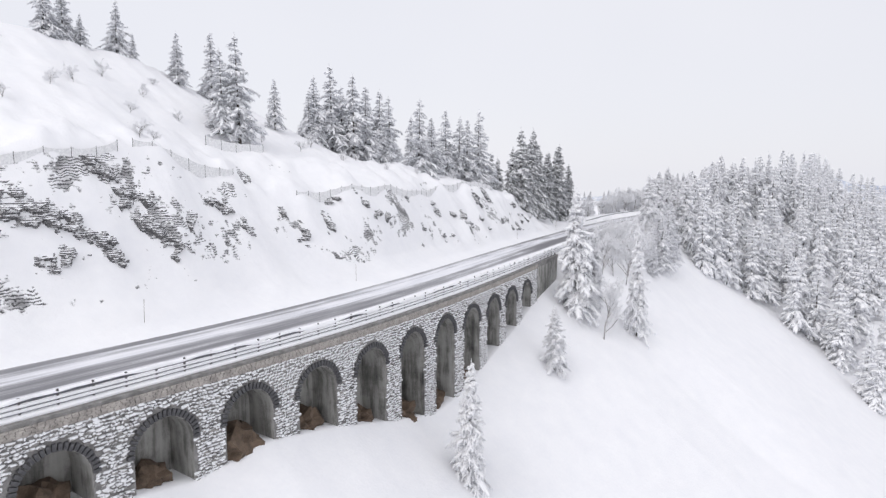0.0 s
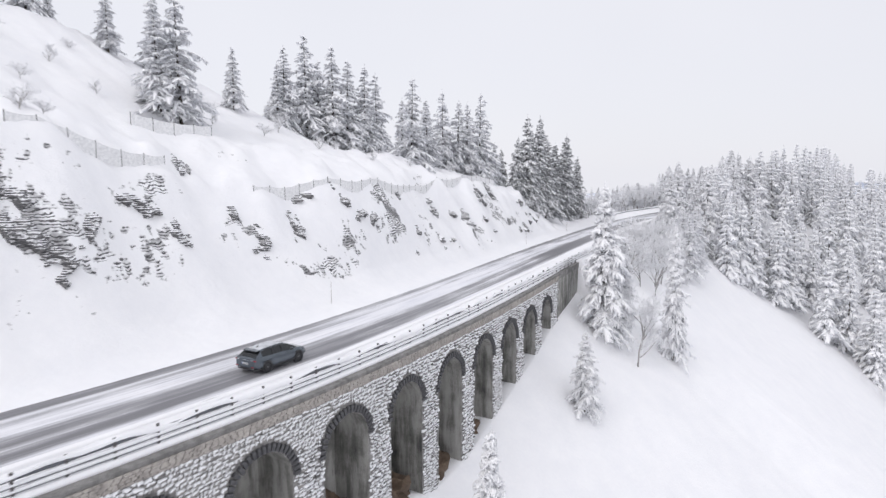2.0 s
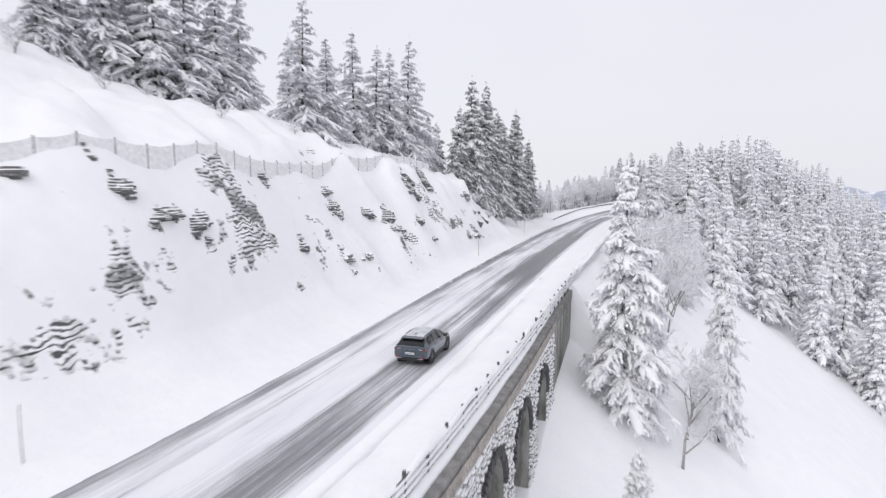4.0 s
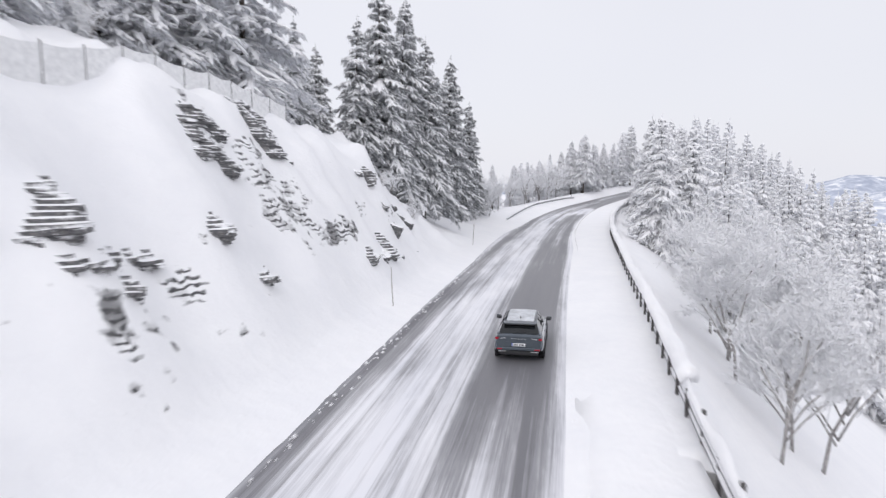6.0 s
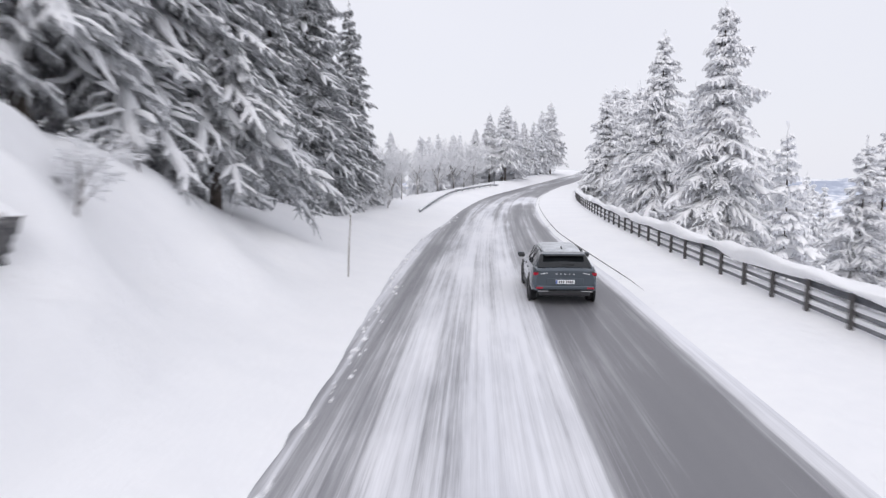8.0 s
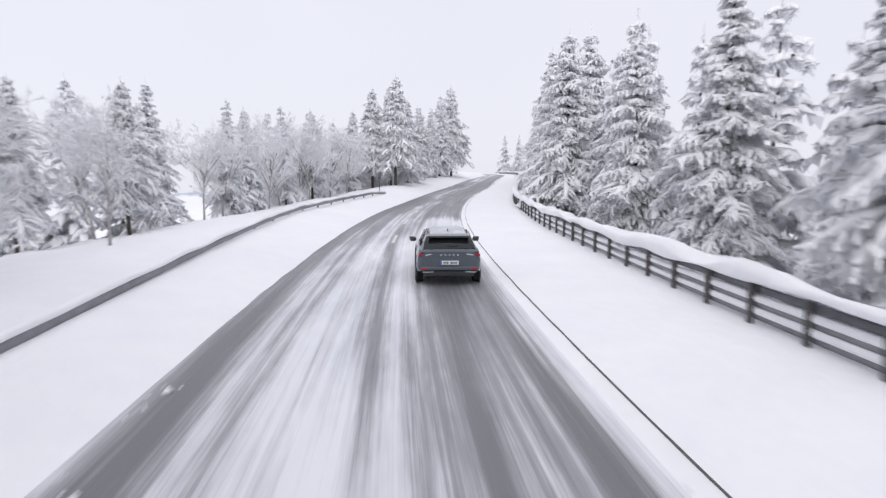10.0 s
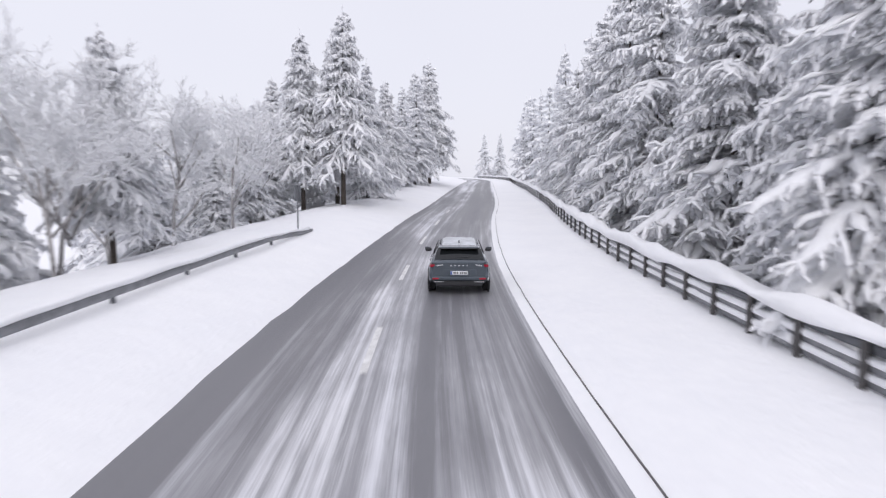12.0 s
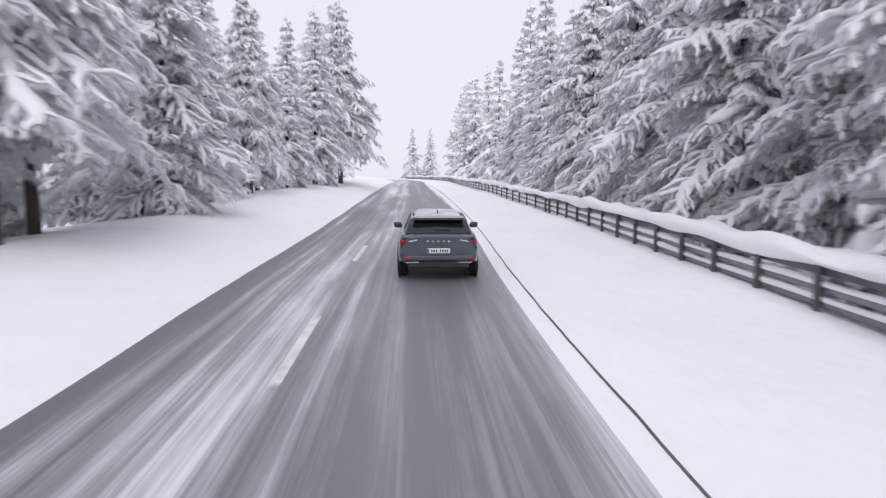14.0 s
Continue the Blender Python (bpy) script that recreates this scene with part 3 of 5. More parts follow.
def masonry():
    rng = random.Random(4)
    # arch stones, set on edge round each opening
    kinds = []
    for k in range(4):
        v, f = stone_mesh("arch_stone", 0.235, RING, 0.15 + 0.05 * rng.random(), 0.88, rng, 0.12)
        me = mesh_from("arch_stone", v, f)
        me.materials.append(M["dark_stone"])
        kinds.append(me)
    for c in CROWNS[:12]:
        n = 23
        for k in range(n):
            a = math.pi * (k + 0.5) / n
            r = ARCH_R + RING / 2 + rng.uniform(-0.02, 0.06)
            m = wall_pose(c - r * math.cos(a), SPRING + r * math.sin(a)) @ pose(0, 0.004, 0, 0, -90 + math.degrees(a) + rng.uniform(-3, 3), 0)
            part("arch_stone", rng.choice(kinds), None, VIADUCT, m=m)
    # rubble courses over the face
    kinds = []
    for k in range(10):
        w, h = rng.uniform(0.30, 0.62), rng.uniform(0.22, 0.30)
        v, f = stone_mesh("stone", w, h, rng.uniform(0.05, 0.13), 0.72, rng)
        me = mesh_from("stone", v, f, True)
        me.materials.append(M["stone"])
        kinds.append((w, h, me))
    allv, allf, singles = [], [], 0
    z = -1.02
    while z > -13.5:
        h = rng.uniform(0.17, 0.29)
        s = CROWNS[11] - PITCH / 2
        while s < WALL_1 - 0.3:
            w = rng.choice((rng.uniform(0.18, 0.32), rng.uniform(0.3, 0.62)))
            sc, zc = s + w / 2, z - h / 2
            c = min(CROWNS, key=lambda q: abs(q - sc))
            dx = abs(sc - c)
            inside = dx < ARCH_R + RING + 0.1 and (zc < SPRING and dx < ARCH_R + 0.18 or zc >= SPRING and math.hypot(dx, zc - SPRING) < ARCH_R + RING + 0.12)
            if not inside and zc > np.interp(sc, FOOT_S, FOOT_Z) - 0.6:
                m = wall_pose(sc, zc + rng.uniform(-0.06, 0.06)) @ pose(0, rng.uniform(0.0, 0.012), 0, 0, rng.gauss(0, 9), 0)
                if 8.0 < sc < 24 and zc > -3.4 and singles < 290:
                    kw, kh, me = rng.choice(kinds)
                    part("stone", me, None, VIADUCT, m=m @ Matrix.Diagonal((w / kw * rng.uniform(0.85, 1.05), 1, h / kh * rng.uniform(0.8, 1.15), 1)))
                    singles += 1
                else:
                    v, f = stone_mesh("stone", w * rng.uniform(0.8, 1.05), h * rng.uniform(0.75, 1.2), rng.uniform(0.04, 0.18), rng.uniform(0.6, 0.82), rng, rng.uniform(0.12, 0.34))
                    b = len(allv)
                    allv += [m @ Vector(p) for p in v]
                    allf += [tuple(b + i for i in q) for q in f]
            s += w
        z -= h
    st = part("rubble_stones", mesh_from("rubble_stones", allv, allf, True), M["stone"], VIADUCT, "snow-caught rubble stones")
    tagged(st, kind="stuff")
    # squared courses under the coping, and the coping slabs
    cv, cf = [], []
    for row in range(4):
        s = CROWNS[11] - PITCH / 2
        while s < WALL_1:
            w = rng.uniform(0.26, 0.52)
            v, f = stone_mesh("block", w * 0.96, 0.145, 0.05 + 0.02 * rng.random(), 0.93, rng)
            m = wall_pose(s + w / 2, -0.92 + 0.15 * row) @ pose(0, 0.022 + 0.012 * row, 0)
            b = len(cv)
            cv += [m @ Vector(p) for p in v]
            cf += [tuple(b + i for i in q) for q in f]
            s += w
    tagged(part("squared_blocks", mesh_from("squared_blocks", cv, cf), M["block"], VIADUCT, "pale squared blocks below the coping"), kind="stuff")


masonry()


def sweep(profile, ss, dfun, zfun, name, smooth=True, wob=0.0, closed=True):
    """A profile of (across, up) points carried along the road."""
    verts, faces, n = [], [], len(profile)
    for s in ss:
        for a, u in profile:
            k = 1 + wob * noise.noise((s * 0.45, a * 3, u * 3)) if wob else 1
            x, y = on_road(s, dfun(s) + a * k)
            verts.append((float(x), float(y), float(zfun(s)) + u * k))
    for i in range(len(ss) - 1):
        for j in range(n if closed else n - 1):
            a, b = i * n + j, i * n + (j + 1) % n
            faces.append((a, a + n, b + n, b))
    if closed:
        faces += [tuple(range(n)), tuple(range((len(ss) - 1) * n, len(ss) * n))[::-1]]
    return mesh_from(name, verts, faces, smooth)


# snow lying along the deck's edge on the viaduct
snow_edge = part("deck_snow", sweep(((-2.95, -0.3), (-2.85, 0.09), (-2.0, 0.15), (-1.0, 0.16), (-0.3, 0.12), (0.02, 0.02), (0.05, -0.14), (-0.05, -0.2)),
                                    np.arange(-42, 88.5, 0.8), lambda s: 7.0 + 0.05 * noise.noise((s * 0.3, 0, 0)), lambda s: 0.05 * min(1.0, max(0.0, (s - 64.0) / 12.0)) - 0.34 * max(0.0, (s - 80.0) / 8.5) ** 1.3, "deck_snow", wob=0.25), M["snow"])
tagged(snow_edge, "smooth snow lying along the viaduct's edge", "snow", kind="structure")


# ---- guard rails ----
def rail_d(s):
    return float(np.interp(s, (50, 80, 95, 115, 135, 180, 215, 240, 290), (6.75, 7.2, 7.6, 7.6, 7.4, 7.7, 8.0, 8.3, 8.3)))


def rail_z(s):
    return float(np.interp(s, (60, 90, 130), (-0.02, 0.10, 0.12)) + road_z(s))


def guard_rail():
    rail = new("guard_rail")
    tagged(rail, "dark steel guard rail with posts, capped by thick snow", "guard rail")
    ss = np.arange(-42, 440, 1.0)
    for name, u in (("top_beam", 0.80), ("middle_beam", 0.50), ("lower_beam", 0.24)):
        prof = ((-0.04, -0.07), (-0.02, -0.02), (-0.04, 0.03), (-0.02, 0.07), (0.03, 0.07), (0.03, -0.07))
        part(name, sweep(prof, ss, rail_d, lambda s: rail_z(s) + u, name), M["steel"] if u > 0.7 else M["pale_steel"], rail)
        if u < 0.7:
            cap = ((-0.06, 0.04), (-0.085, 0.11), (0.0, 0.18), (0.085, 0.11), (0.065, 0.0))
            part("beam_snow", sweep(cap, np.arange(-42, 330, 0.9), rail_d, lambda s: rail_z(s) + u, "beam_snow", wob=0.5), M["snow"], rail, "thin snow line")
    bm = box_bm(0.10, 0.13, 1.5, 0.012)
    post = as_mesh(bm, "post")
    post.materials.append(M["wood_post"])
    for k, s in enumerate(np.arange(-41, 250, 2.0)):
        p = at(s, rail_d(s) - 0.10, rail_z(s) + 0.18) if s > 80 else at(s, rail_d(s) - 0.01, rail_z(s) + 0.31)
        part("post", post, None, rail, m=Matrix.Translation(p) @ pose(0, 0, 0, 0, 0, heading(s)))
    far_v, far_f = [], []
    for s in np.arange(250, 440, 3.0):
        b = len(far_v)
        v, f = tube((at(s, rail_d(s) - 0.1, rail_z(s) - 0.4), at(s, rail_d(s) - 0.1, rail_z(s) + 0.9)), (0.07, 0.07), 4)
        far_v += v
        far_f += [tuple(b + i for i in q) for q in f]
    tagged(part("far_post_strip", mesh_from("far_post_strip", far_v, far_f), M["wood_post"], rail), kind="stuff")
    thin = ((-0.13, 0.76), (-0.15, 0.90), (-0.07, 0.98), (0.03, 0.98), (0.075, 0.92), (0.075, 0.80), (0.05, 0.78))
    part("snow_cap", sweep(thin, np.arange(-42, 82, 0.7), rail_d, rail_z, "snow_cap", wob=0.35), M["snow"], rail, "thin snow cap")
    thick = ((-0.16, 0.87), (-0.24, 0.95), (-0.24, 1.07), (-0.12, 1.17), (0.08, 1.19), (0.28, 1.12), (0.38, 0.98), (0.36, 0.86), (0.2, 0.82))
    part("snow_cap", sweep(thick, np.arange(82, 440, 0.7), rail_d, rail_z, "snow_cap", wob=0.22), M["snow"], rail, "thick rounded snow cap")


guard_rail()


def left_rail_d(s):
    return float(np.interp(s, (138, 150, 181, 198, 213), (-5.8, -6.1, -7.1, -6.5, -6.1)))


def left_rail():
    rail = new("guard_rail")
    tagged(rail, "low grey steel guard rail half buried in snow", "guard rail")
    ss = np.arange(149, 212.5, 1.0)
    zf = lambda s: float(np.interp(s, (140, 150, 175, 206, 212), (0.30, 0.55, 0.92, 0.98, 0.75)))
    prof = ((-0.05, -0.10), (-0.01, -0.05), (-0.05, 0.0), (-0.01, 0.06), (-0.04, 0.11), (0.03, 0.11), (0.06, 0.0), (0.03, -0.10))
    part("beam", sweep(prof, ss, left_rail_d, zf, "beam"), M["pale_steel"], rail)
    cap = ((-0.07, 0.10), (-0.10, 0.16), (0.0, 0.23), (0.09, 0.17), (0.07, 0.10))
    part("beam_snow", sweep(cap, np.arange(149, 212, 0.8), left_rail_d, zf, "beam_snow", wob=0.6), M["snow"], rail)
    post = as_mesh(box_bm(0.10, 0.10, 1.1, 0.01), "post")
    post.materials.append(M["steel"])
    for s in np.arange(150, 212, 4.0):
        p = at(s, left_rail_d(s) - 0.1, zf(s) - 0.45)
        part("post", post, None, rail, m=Matrix.Translation(p) @ pose(0, 0, 0, 0, 0, heading(s)))


left_rail()


# ---- marker poles at the road's edge ----
def marker_poles():
    v, f = tube(((0, 0, -0.4), (0, 0, 1.0), (0.03, 0.01, 2.0)), (0.02, 0.018, 0.014), 6)
    me = mesh_from("marker_pole", v, f, True)
    for s, d, turn in ((7.5, -6.0, 1), (36, -5.6, -2), (93.3, -4.9, -3), (121, -5.3, 2)):
        ob = part("marker_pole", me, M["pole"], m=Matrix.Translation(at(s, d, snow_z(s, d))) @ pose(0, 0, 0, turn, turn, 0))
        tagged(ob, "thin wooden snow marker pole standing in the verge", "pole", "marker poles along the road")
    # a road sign seen from behind on a grey post
    sign = new("road_sign")
    sign.matrix_basis = Matrix.Translation(at(211.5, -6.7, snow_z(211.5, -6.7))) @ pose(0, 0, 0, 0, 0, heading(211))
    tagged(sign, "grey road sign on a thin steel post", "sign")
    v, f = tube(((0, 0, -0.5), (0, 0, 2.3)), (0.035, 0.035), 8)
    part("post", mesh_from("post", v, f, True), M["steel"], sign)
    part("plate", box_bm(0.32, 0.03, 0.8, 0.012, pose(0, 0.05, 1.9)), M["steel"], sign)


marker_poles()


# ---- snow fences on the hillside ----
def snow_fence(runs, h, step):
    pts = spline(runs, 12)
    L = np.r_[0, np.cumsum(np.linalg.norm(np.diff(pts, axis=0), axis=1))]
    n = max(2, int(L[-1] / step))
    spots = [(np.interp(q, L, pts[:, 0]), np.interp(q, L, pts[:, 1])) for q in np.linspace(0, L[-1], n + 1)]
    fence = new("snow_fence")
    tagged(fence, "pale net snow fence on thin dark posts", "fence", "snow fences on the hillside")
    feet = [at(s, d, float(ground_z(np.array([s]), np.array([d]))[0]) + 0.35 * rough(s, d) + 0.1) for s, d in spots]
    v, f = tube(((0, 0, -0.5), (0, 0, h + 0.08)), (0.035, 0.03), 5)
    post = mesh_from("post", v, f)
    post.materials.append(M["wood_post"])
    for p in feet:
        part("post", post, None, fence, m=Matrix.Translation(p))
    for a, b in zip(feet, feet[1:]):
        verts, faces = [], []
        w = (b - a)
        out = Vector((w.y, -w.x, 0)).normalized() * 0.012
        m = 5
        for side in (1, -1):
            for i in range(m + 1):
                t = i / m
                p = a.lerp(b, t)
                sag = 0.10 * 4 * t * (1 - t)
                verts += [p + side * out + Vector((0, 0, -0.2)), p + side * out + Vector((0, 0, h - sag))]
        for side in (0, 1):
            o = side * 2 * (m + 1)
            faces += [(o + 2 * i, o + 2 * i + 2, o + 2 * i + 3, o + 2 * i + 1) for i in range(m)]
        o = 2 * (m + 1)
        faces += [(2 * i + 1, 2 * i + 3, o + 2 * i + 3, o + 2 * i + 1) for i in range(m)]
        part("net_panel", mesh_from("net_panel", verts, faces), M["net"], fence)


snow_fence(((-22, -13.2), (-8, -13.8), (2, -14.2), (8, -14.4), (11, -14.8)), 1.4, 2.3)
snow_fence(((13, -15.3), (18, -15.6), (23, -15.8), (27, -16.2)), 1.2, 2.2)
snow_fence(((28, -21.5), (32, -21.0), (37, -20.6)), 1.2, 2.2)
snow_fence(((35, -13.6), (41, -12.8), (48, -11.6), (56, -11.8), (66, -12.6), (78, -13.2), (90, -13.2), (99, -13.0)), 1.25, 2.0)


# ---- trees ----
def sleeve(P, R, high, sag):
    """Triangles of soft sleeves along curves: P (curves, rings, 3), R (curves, rings) half widths."""
    n, r = R.shape
    T = np.gradient(P, axis=1)
    T /= np.linalg.norm(T, axis=2, keepdims=True) + 1e-9
    S = np.cross(T, np.array([0, 0, 1.0]))
    S /= np.linalg.norm(S, axis=2, keepdims=True) + 1e-9
    U = np.cross(S, T) * 0.6 + np.array([0, 0, 0.4])
    ring = ((1.0, -0.1), (0.62, 0.72), (-0.62, 0.72), (-1.0, -0.1), (0.0, -sag))
    V = np.stack([P + (S * x + U * (z * high)) * R[:, :, None] for x, z in ring], 2)
    k = len(ring)
    i, j = np.meshgrid(np.arange(r - 1), np.arange(k), indexing="ij")
    q, w = i * k + j, i * k + (j + 1) % k
    quads = np.stack([np.stack([q, w, w + k], -1), np.stack([q, w + k, q + k], -1)], 2).reshape(-1, 3)
    F = (quads[None] + (np.arange(n) * r * k)[:, None, None]).reshape(-1, 3)
    return V.reshape(-1, 3), F


def fringe(P, hang, teeth, rng):
    """Ragged tufts of needles that hang on both sides of curves."""
    out = []
    A, B = P[:, :-1].reshape(-1, 3), P[:, 1:].reshape(-1, 3)
    H = np.repeat(hang, P.shape[1] - 1)[:, None]
    T = B - A
    S = np.cross(T, np.array([0, 0, 1.0]))
    S /= np.linalg.norm(S, axis=1, keepdims=True) + 1e-9
    for sg in (1, -1):
        for k in range(teeth):
            q = (k + rng.random((len(A), 1))) / teeth
            half = T * (0.62 / teeth)
            c = A + T * q
            tip = c + T * rng.uniform(-0.5, 0.9, (len(A), 1)) + S * sg * H * rng.uniform(0.15, 1.15, (len(A), 1))
            tip[:, 2:] -= H * rng.uniform(0.2, 1.15, (len(A), 1))
            out.append(np.stack([c - half, c + half, tip], 1))
    V = np.concatenate(out).reshape(-1, 3)
    return V, np.arange(len(V)).reshape(-1, 3)


def spruce_parts(seed, height, spread, levels, per_level, twigs, teeth, cover="needles", fat=1.0, low=0.07, taper=0.85, ragged=0.22, lumps=4, fingers=False, hangs=(0.3, 0.75), bare=0.04, side_reach=0.46):
    """Meshes of one snow-laden spruce: trunk, needles, snow. Each bough is a drooping frond with side twigs."""
    rng = np.random.default_rng(seed)
    lean = rng.normal(0, 0.012, 2)
    bough, bough_r, twig, twig_r = [], [], [], []
    ts = np.linspace(0, 1, twigs + 2)
    tt = np.linspace(0, 1, lumps)[:, None]
    shape = np.interp(tt[:, 0], (0, 0.33, 0.7, 1.0), (0.5, 1.0, 0.95, 0.3))
    drop, drop_r = [], []
    down = np.array([0, 0, -1.0])
    for lv in range(levels):
        f = (lv + 0.3) / levels
        z0 = height * (low + (0.985 - low) * f ** 0.92)
        R = spread * (1 - f) ** taper * rng.uniform(0.8, 1.12) + 0.16
        n = max(4, int(per_level * (1 - 0.4 * f)))
        off = rng.uniform(0, 6.28)
        for k in range(n):
            az = off + 6.283 * k / n + rng.normal(0, 0.25)
            L = R * max(0.4, rng.normal(0.92, ragged))
            out, side = np.array([np.cos(az), np.sin(az), 0]), np.array([-np.sin(az), np.cos(az), 0])
            rise = 0.42 * f - 0.08 + rng.normal(0, 0.08)
            droop = 0.66 - 0.28 * f + rng.normal(0, 0.09)
            sway = rng.normal(0, 0.08)
            base = np.array([lean[0] * z0, lean[1] * z0, z0 + rng.normal(0, 0.15)])
            t = ts[:, None]
            spine = rng.normal(0, 0.02 * L, (len(ts), 3)) * t + base + out * L * t * (1 - 0.1 * t) + side * L * sway * t ** 2 - down * L * (rise * t - droop * t ** 1.7 + 0.14 * t ** 5)
            width = fat * (0.07 + 0.04 * L) * np.interp(ts, (0, 0.2, 0.75, 1.0), (0.35, 0.8, 1.1, 0.35)) * rng.uniform(0.65, 1.35, len(ts))
            bough.append(spine), bough_r.append(width)
            for i in range(1, twigs + 1):
                for sg in (1, -1):
                    l = (side_reach * L * (1.1 - ts[i]) + 0.16) * rng.uniform(0.65, 1.25)
                    w = out * rng.uniform(0.45, 0.85) + side * sg * rng.uniform(0.5, 0.95)
                    c = spine[i] + w * l * tt + down * l * (rng.uniform(*hangs) * tt ** 1.5 - 0.10 * tt) + rng.normal(0, 0.055 * l, (lumps, 3)) * tt
                    twig.append(c)
                    twig_r.append(fat * (0.055 + 0.075 * l) * shape * rng.uniform(0.4, 1.6, lumps))
                    if fingers:
                        for q in (lumps // 2, lumps - 1):
                            g = rng.uniform(0.12, 0.42) * (0.4 + 0.4 * L / spread)
                            go = w * rng.uniform(0.1, 0.6) + side * rng.normal(0, 0.35) + down * rng.uniform(0.6, 1.1)
                            drop.append(c[q] + go * g * np.array([[0.0], [0.5], [1.0]]))
                            drop_r.append(fat * rng.uniform(0.045, 0.095) * np.array((0.8, 1.0, 0.35)))
    # the leader
    top = np.array([[lean[0] * height, lean[1] * height, height * q] for q in np.linspace(0.93, 1.015, lumps)]) + np.array([[0.01, 0, 0]]) * tt
    twig.append(top), twig_r.append(np.linspace(0.10, 0.02, lumps))
    bough, bough_r, twig, twig_r = np.array(bough), np.array(bough_r), np.array(twig), np.array(twig_r)
    keep = rng.random(len(twig)) > bare
    Va, Fa = sleeve(bough + np.array([0, 0, 0.02]), bough_r, 0.95, 0.3)
    Vb, Fb = sleeve(twig[keep] + np.array([0, 0, 0.015]), twig_r[keep], 0.9, 0.25)
    Vs, Fs = [Va, Vb], [Fa, Fb + len(Va)]
    if fingers:
        Vc, Fc = sleeve(np.array(drop), np.array(drop_r), 1.0, 0.7)
        Vs.append(Vc), Fs.append(Fc + len(Va) + len(Vb))
    snow = tri_mesh("snow", np.concatenate(Vs), np.concatenate(Fs), True)
    droop_by = 0.8 if cover == "rimed" else 1.0
    Va, Fa = fringe(bough, droop_by * (0.10 + 2.2 * bough_r.mean(1)), teeth, rng)
    Vb, Fb = fringe(twig, droop_by * (0.07 + 2.3 * twig_r.mean(1)), teeth, rng)
    needles = tri_mesh("needles", np.concatenate([Va, Vb]), np.concatenate([Fa, Fb + len(Va)]), False)
    pts = [(lean[0] * z, lean[1] * z, z) for z in np.linspace(-2.5, height * 0.97, 7)]
    r0 = 0.013 * height + 0.02
    v, f = tube(pts, [r0 * max(0.08, 1 - max(0, p[2]) / height) for p in pts], 7)
    trunk = mesh_from("trunk", v, f, True)
    for me, mt in ((trunk, "bark"), (needles, cover), (snow, "tree_snow")):
        me.materials.append(M[mt])
    return trunk, needles, snow


def tri_mesh(name, V, F, smooth):
    me = bpy.data.meshes.new(name)
    me.vertices.add(len(V))
    me.vertices.foreach_set("co", V.astype(np.float32).ravel())
    me.loops.add(len(F) * 3)
    me.loops.foreach_set("vertex_index", F.astype(np.int32).ravel())
    me.polygons.add(len(F))
    me.polygons.foreach_set("loop_start", np.arange(0, len(F) * 3, 3, dtype=np.int32))
    me.polygons.foreach_set("use_smooth", np.full(len(F), smooth))
    me.update(calc_edges=True)
    me.validate()
    return me


# height 15 m each; copies are scaled
NEAR = [spruce_parts(k, 15.0, sp, 25, 9, 9, 3, "rimed", 0.95, ragged=0.22, lumps=5, fingers=True, hangs=(0.25, 0.8), bare=0.06, side_reach=0.36) for k, sp in ((4, 3.9), (10, 3.6), (14, 4.2))]
DARK = [spruce_parts(k, 15.0, sp, 27, 9, 7, 3, cover="dark_needles", fat=0.72, low=0.04, lumps=5, hangs=(0.3, 0.9), bare=0.3) for k, sp in ((1, 2.9), (2, 3.2), (3, 2.7))]
FROST = [spruce_parts(k, 15.0, sp, 22, 8, 6, 2, "rimed", 0.95, lumps=5, hangs=(0.25, 0.8)) for k, sp in ((8, 3.4), (9, 3.9))]
LIFTED = [spruce_parts(k, 15.0, sp, 21, 9, 7, 3, "rimed", 0.8, 0.24, lumps=5, fingers=True, hangs=(0.3, 0.9)) for k, sp in ((18, 3.5), (19, 3.9))]
HEAVY = [spruce_parts(k, 15.0, sp, 25, 10, 5, 2, "rimed", 1.45, ragged=0.22, lumps=5, fingers=True, hangs=(0.2, 0.7), side_reach=0.30) for k, sp in ((15, 3.0), (16, 3.3))]
MIDDLE = [spruce_parts(k, 15.0, sp, 20, 7, 4, 2, fat=1.05, ragged=0.28, bare=0.14) for k, sp in ((5, 3.3), (6, 3.7), (7, 2.9))]
RAISED = [spruce_parts(k, 15.0, sp, 24, 8, 6, 3, cover="dark_needles", fat=0.85, low=0.13, lumps=5, hangs=(0.3, 0.9), bare=0.15) for k, sp in ((25, 3.2), (26, 3.6))]
# the far kind; its whiter needles carry haze as colour
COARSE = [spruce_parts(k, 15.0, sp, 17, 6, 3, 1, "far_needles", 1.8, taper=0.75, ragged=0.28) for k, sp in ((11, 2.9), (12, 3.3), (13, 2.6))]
tree_rng = random.Random(21)


def spruce(s, d, h, kind=None, label="tall spruce laden with fresh snow", wide=1.0, sink=0.0, group="snowy spruces"):
    kind = kind or tree_rng.choice(DARK)
    tree = new("spruce_tree")
    k = h / 15.0
    tree.matrix_basis = Matrix.Translation(at(s, d, snow_z(s, d) - sink)) @ pose(0, 0, 0, 0, 0, tree_rng.uniform(0, 360)) @ Matrix.Diagonal((k * wide, k * wide, k, 1))
    part("trunk", kind[0], None, tree)
    tagged(part("crown", kind[1], None, tree), kind="stuff")
    tagged(part("bough_snow", kind[2], None, tree), kind="stuff")
    return tagged(tree, label, "tree", group)


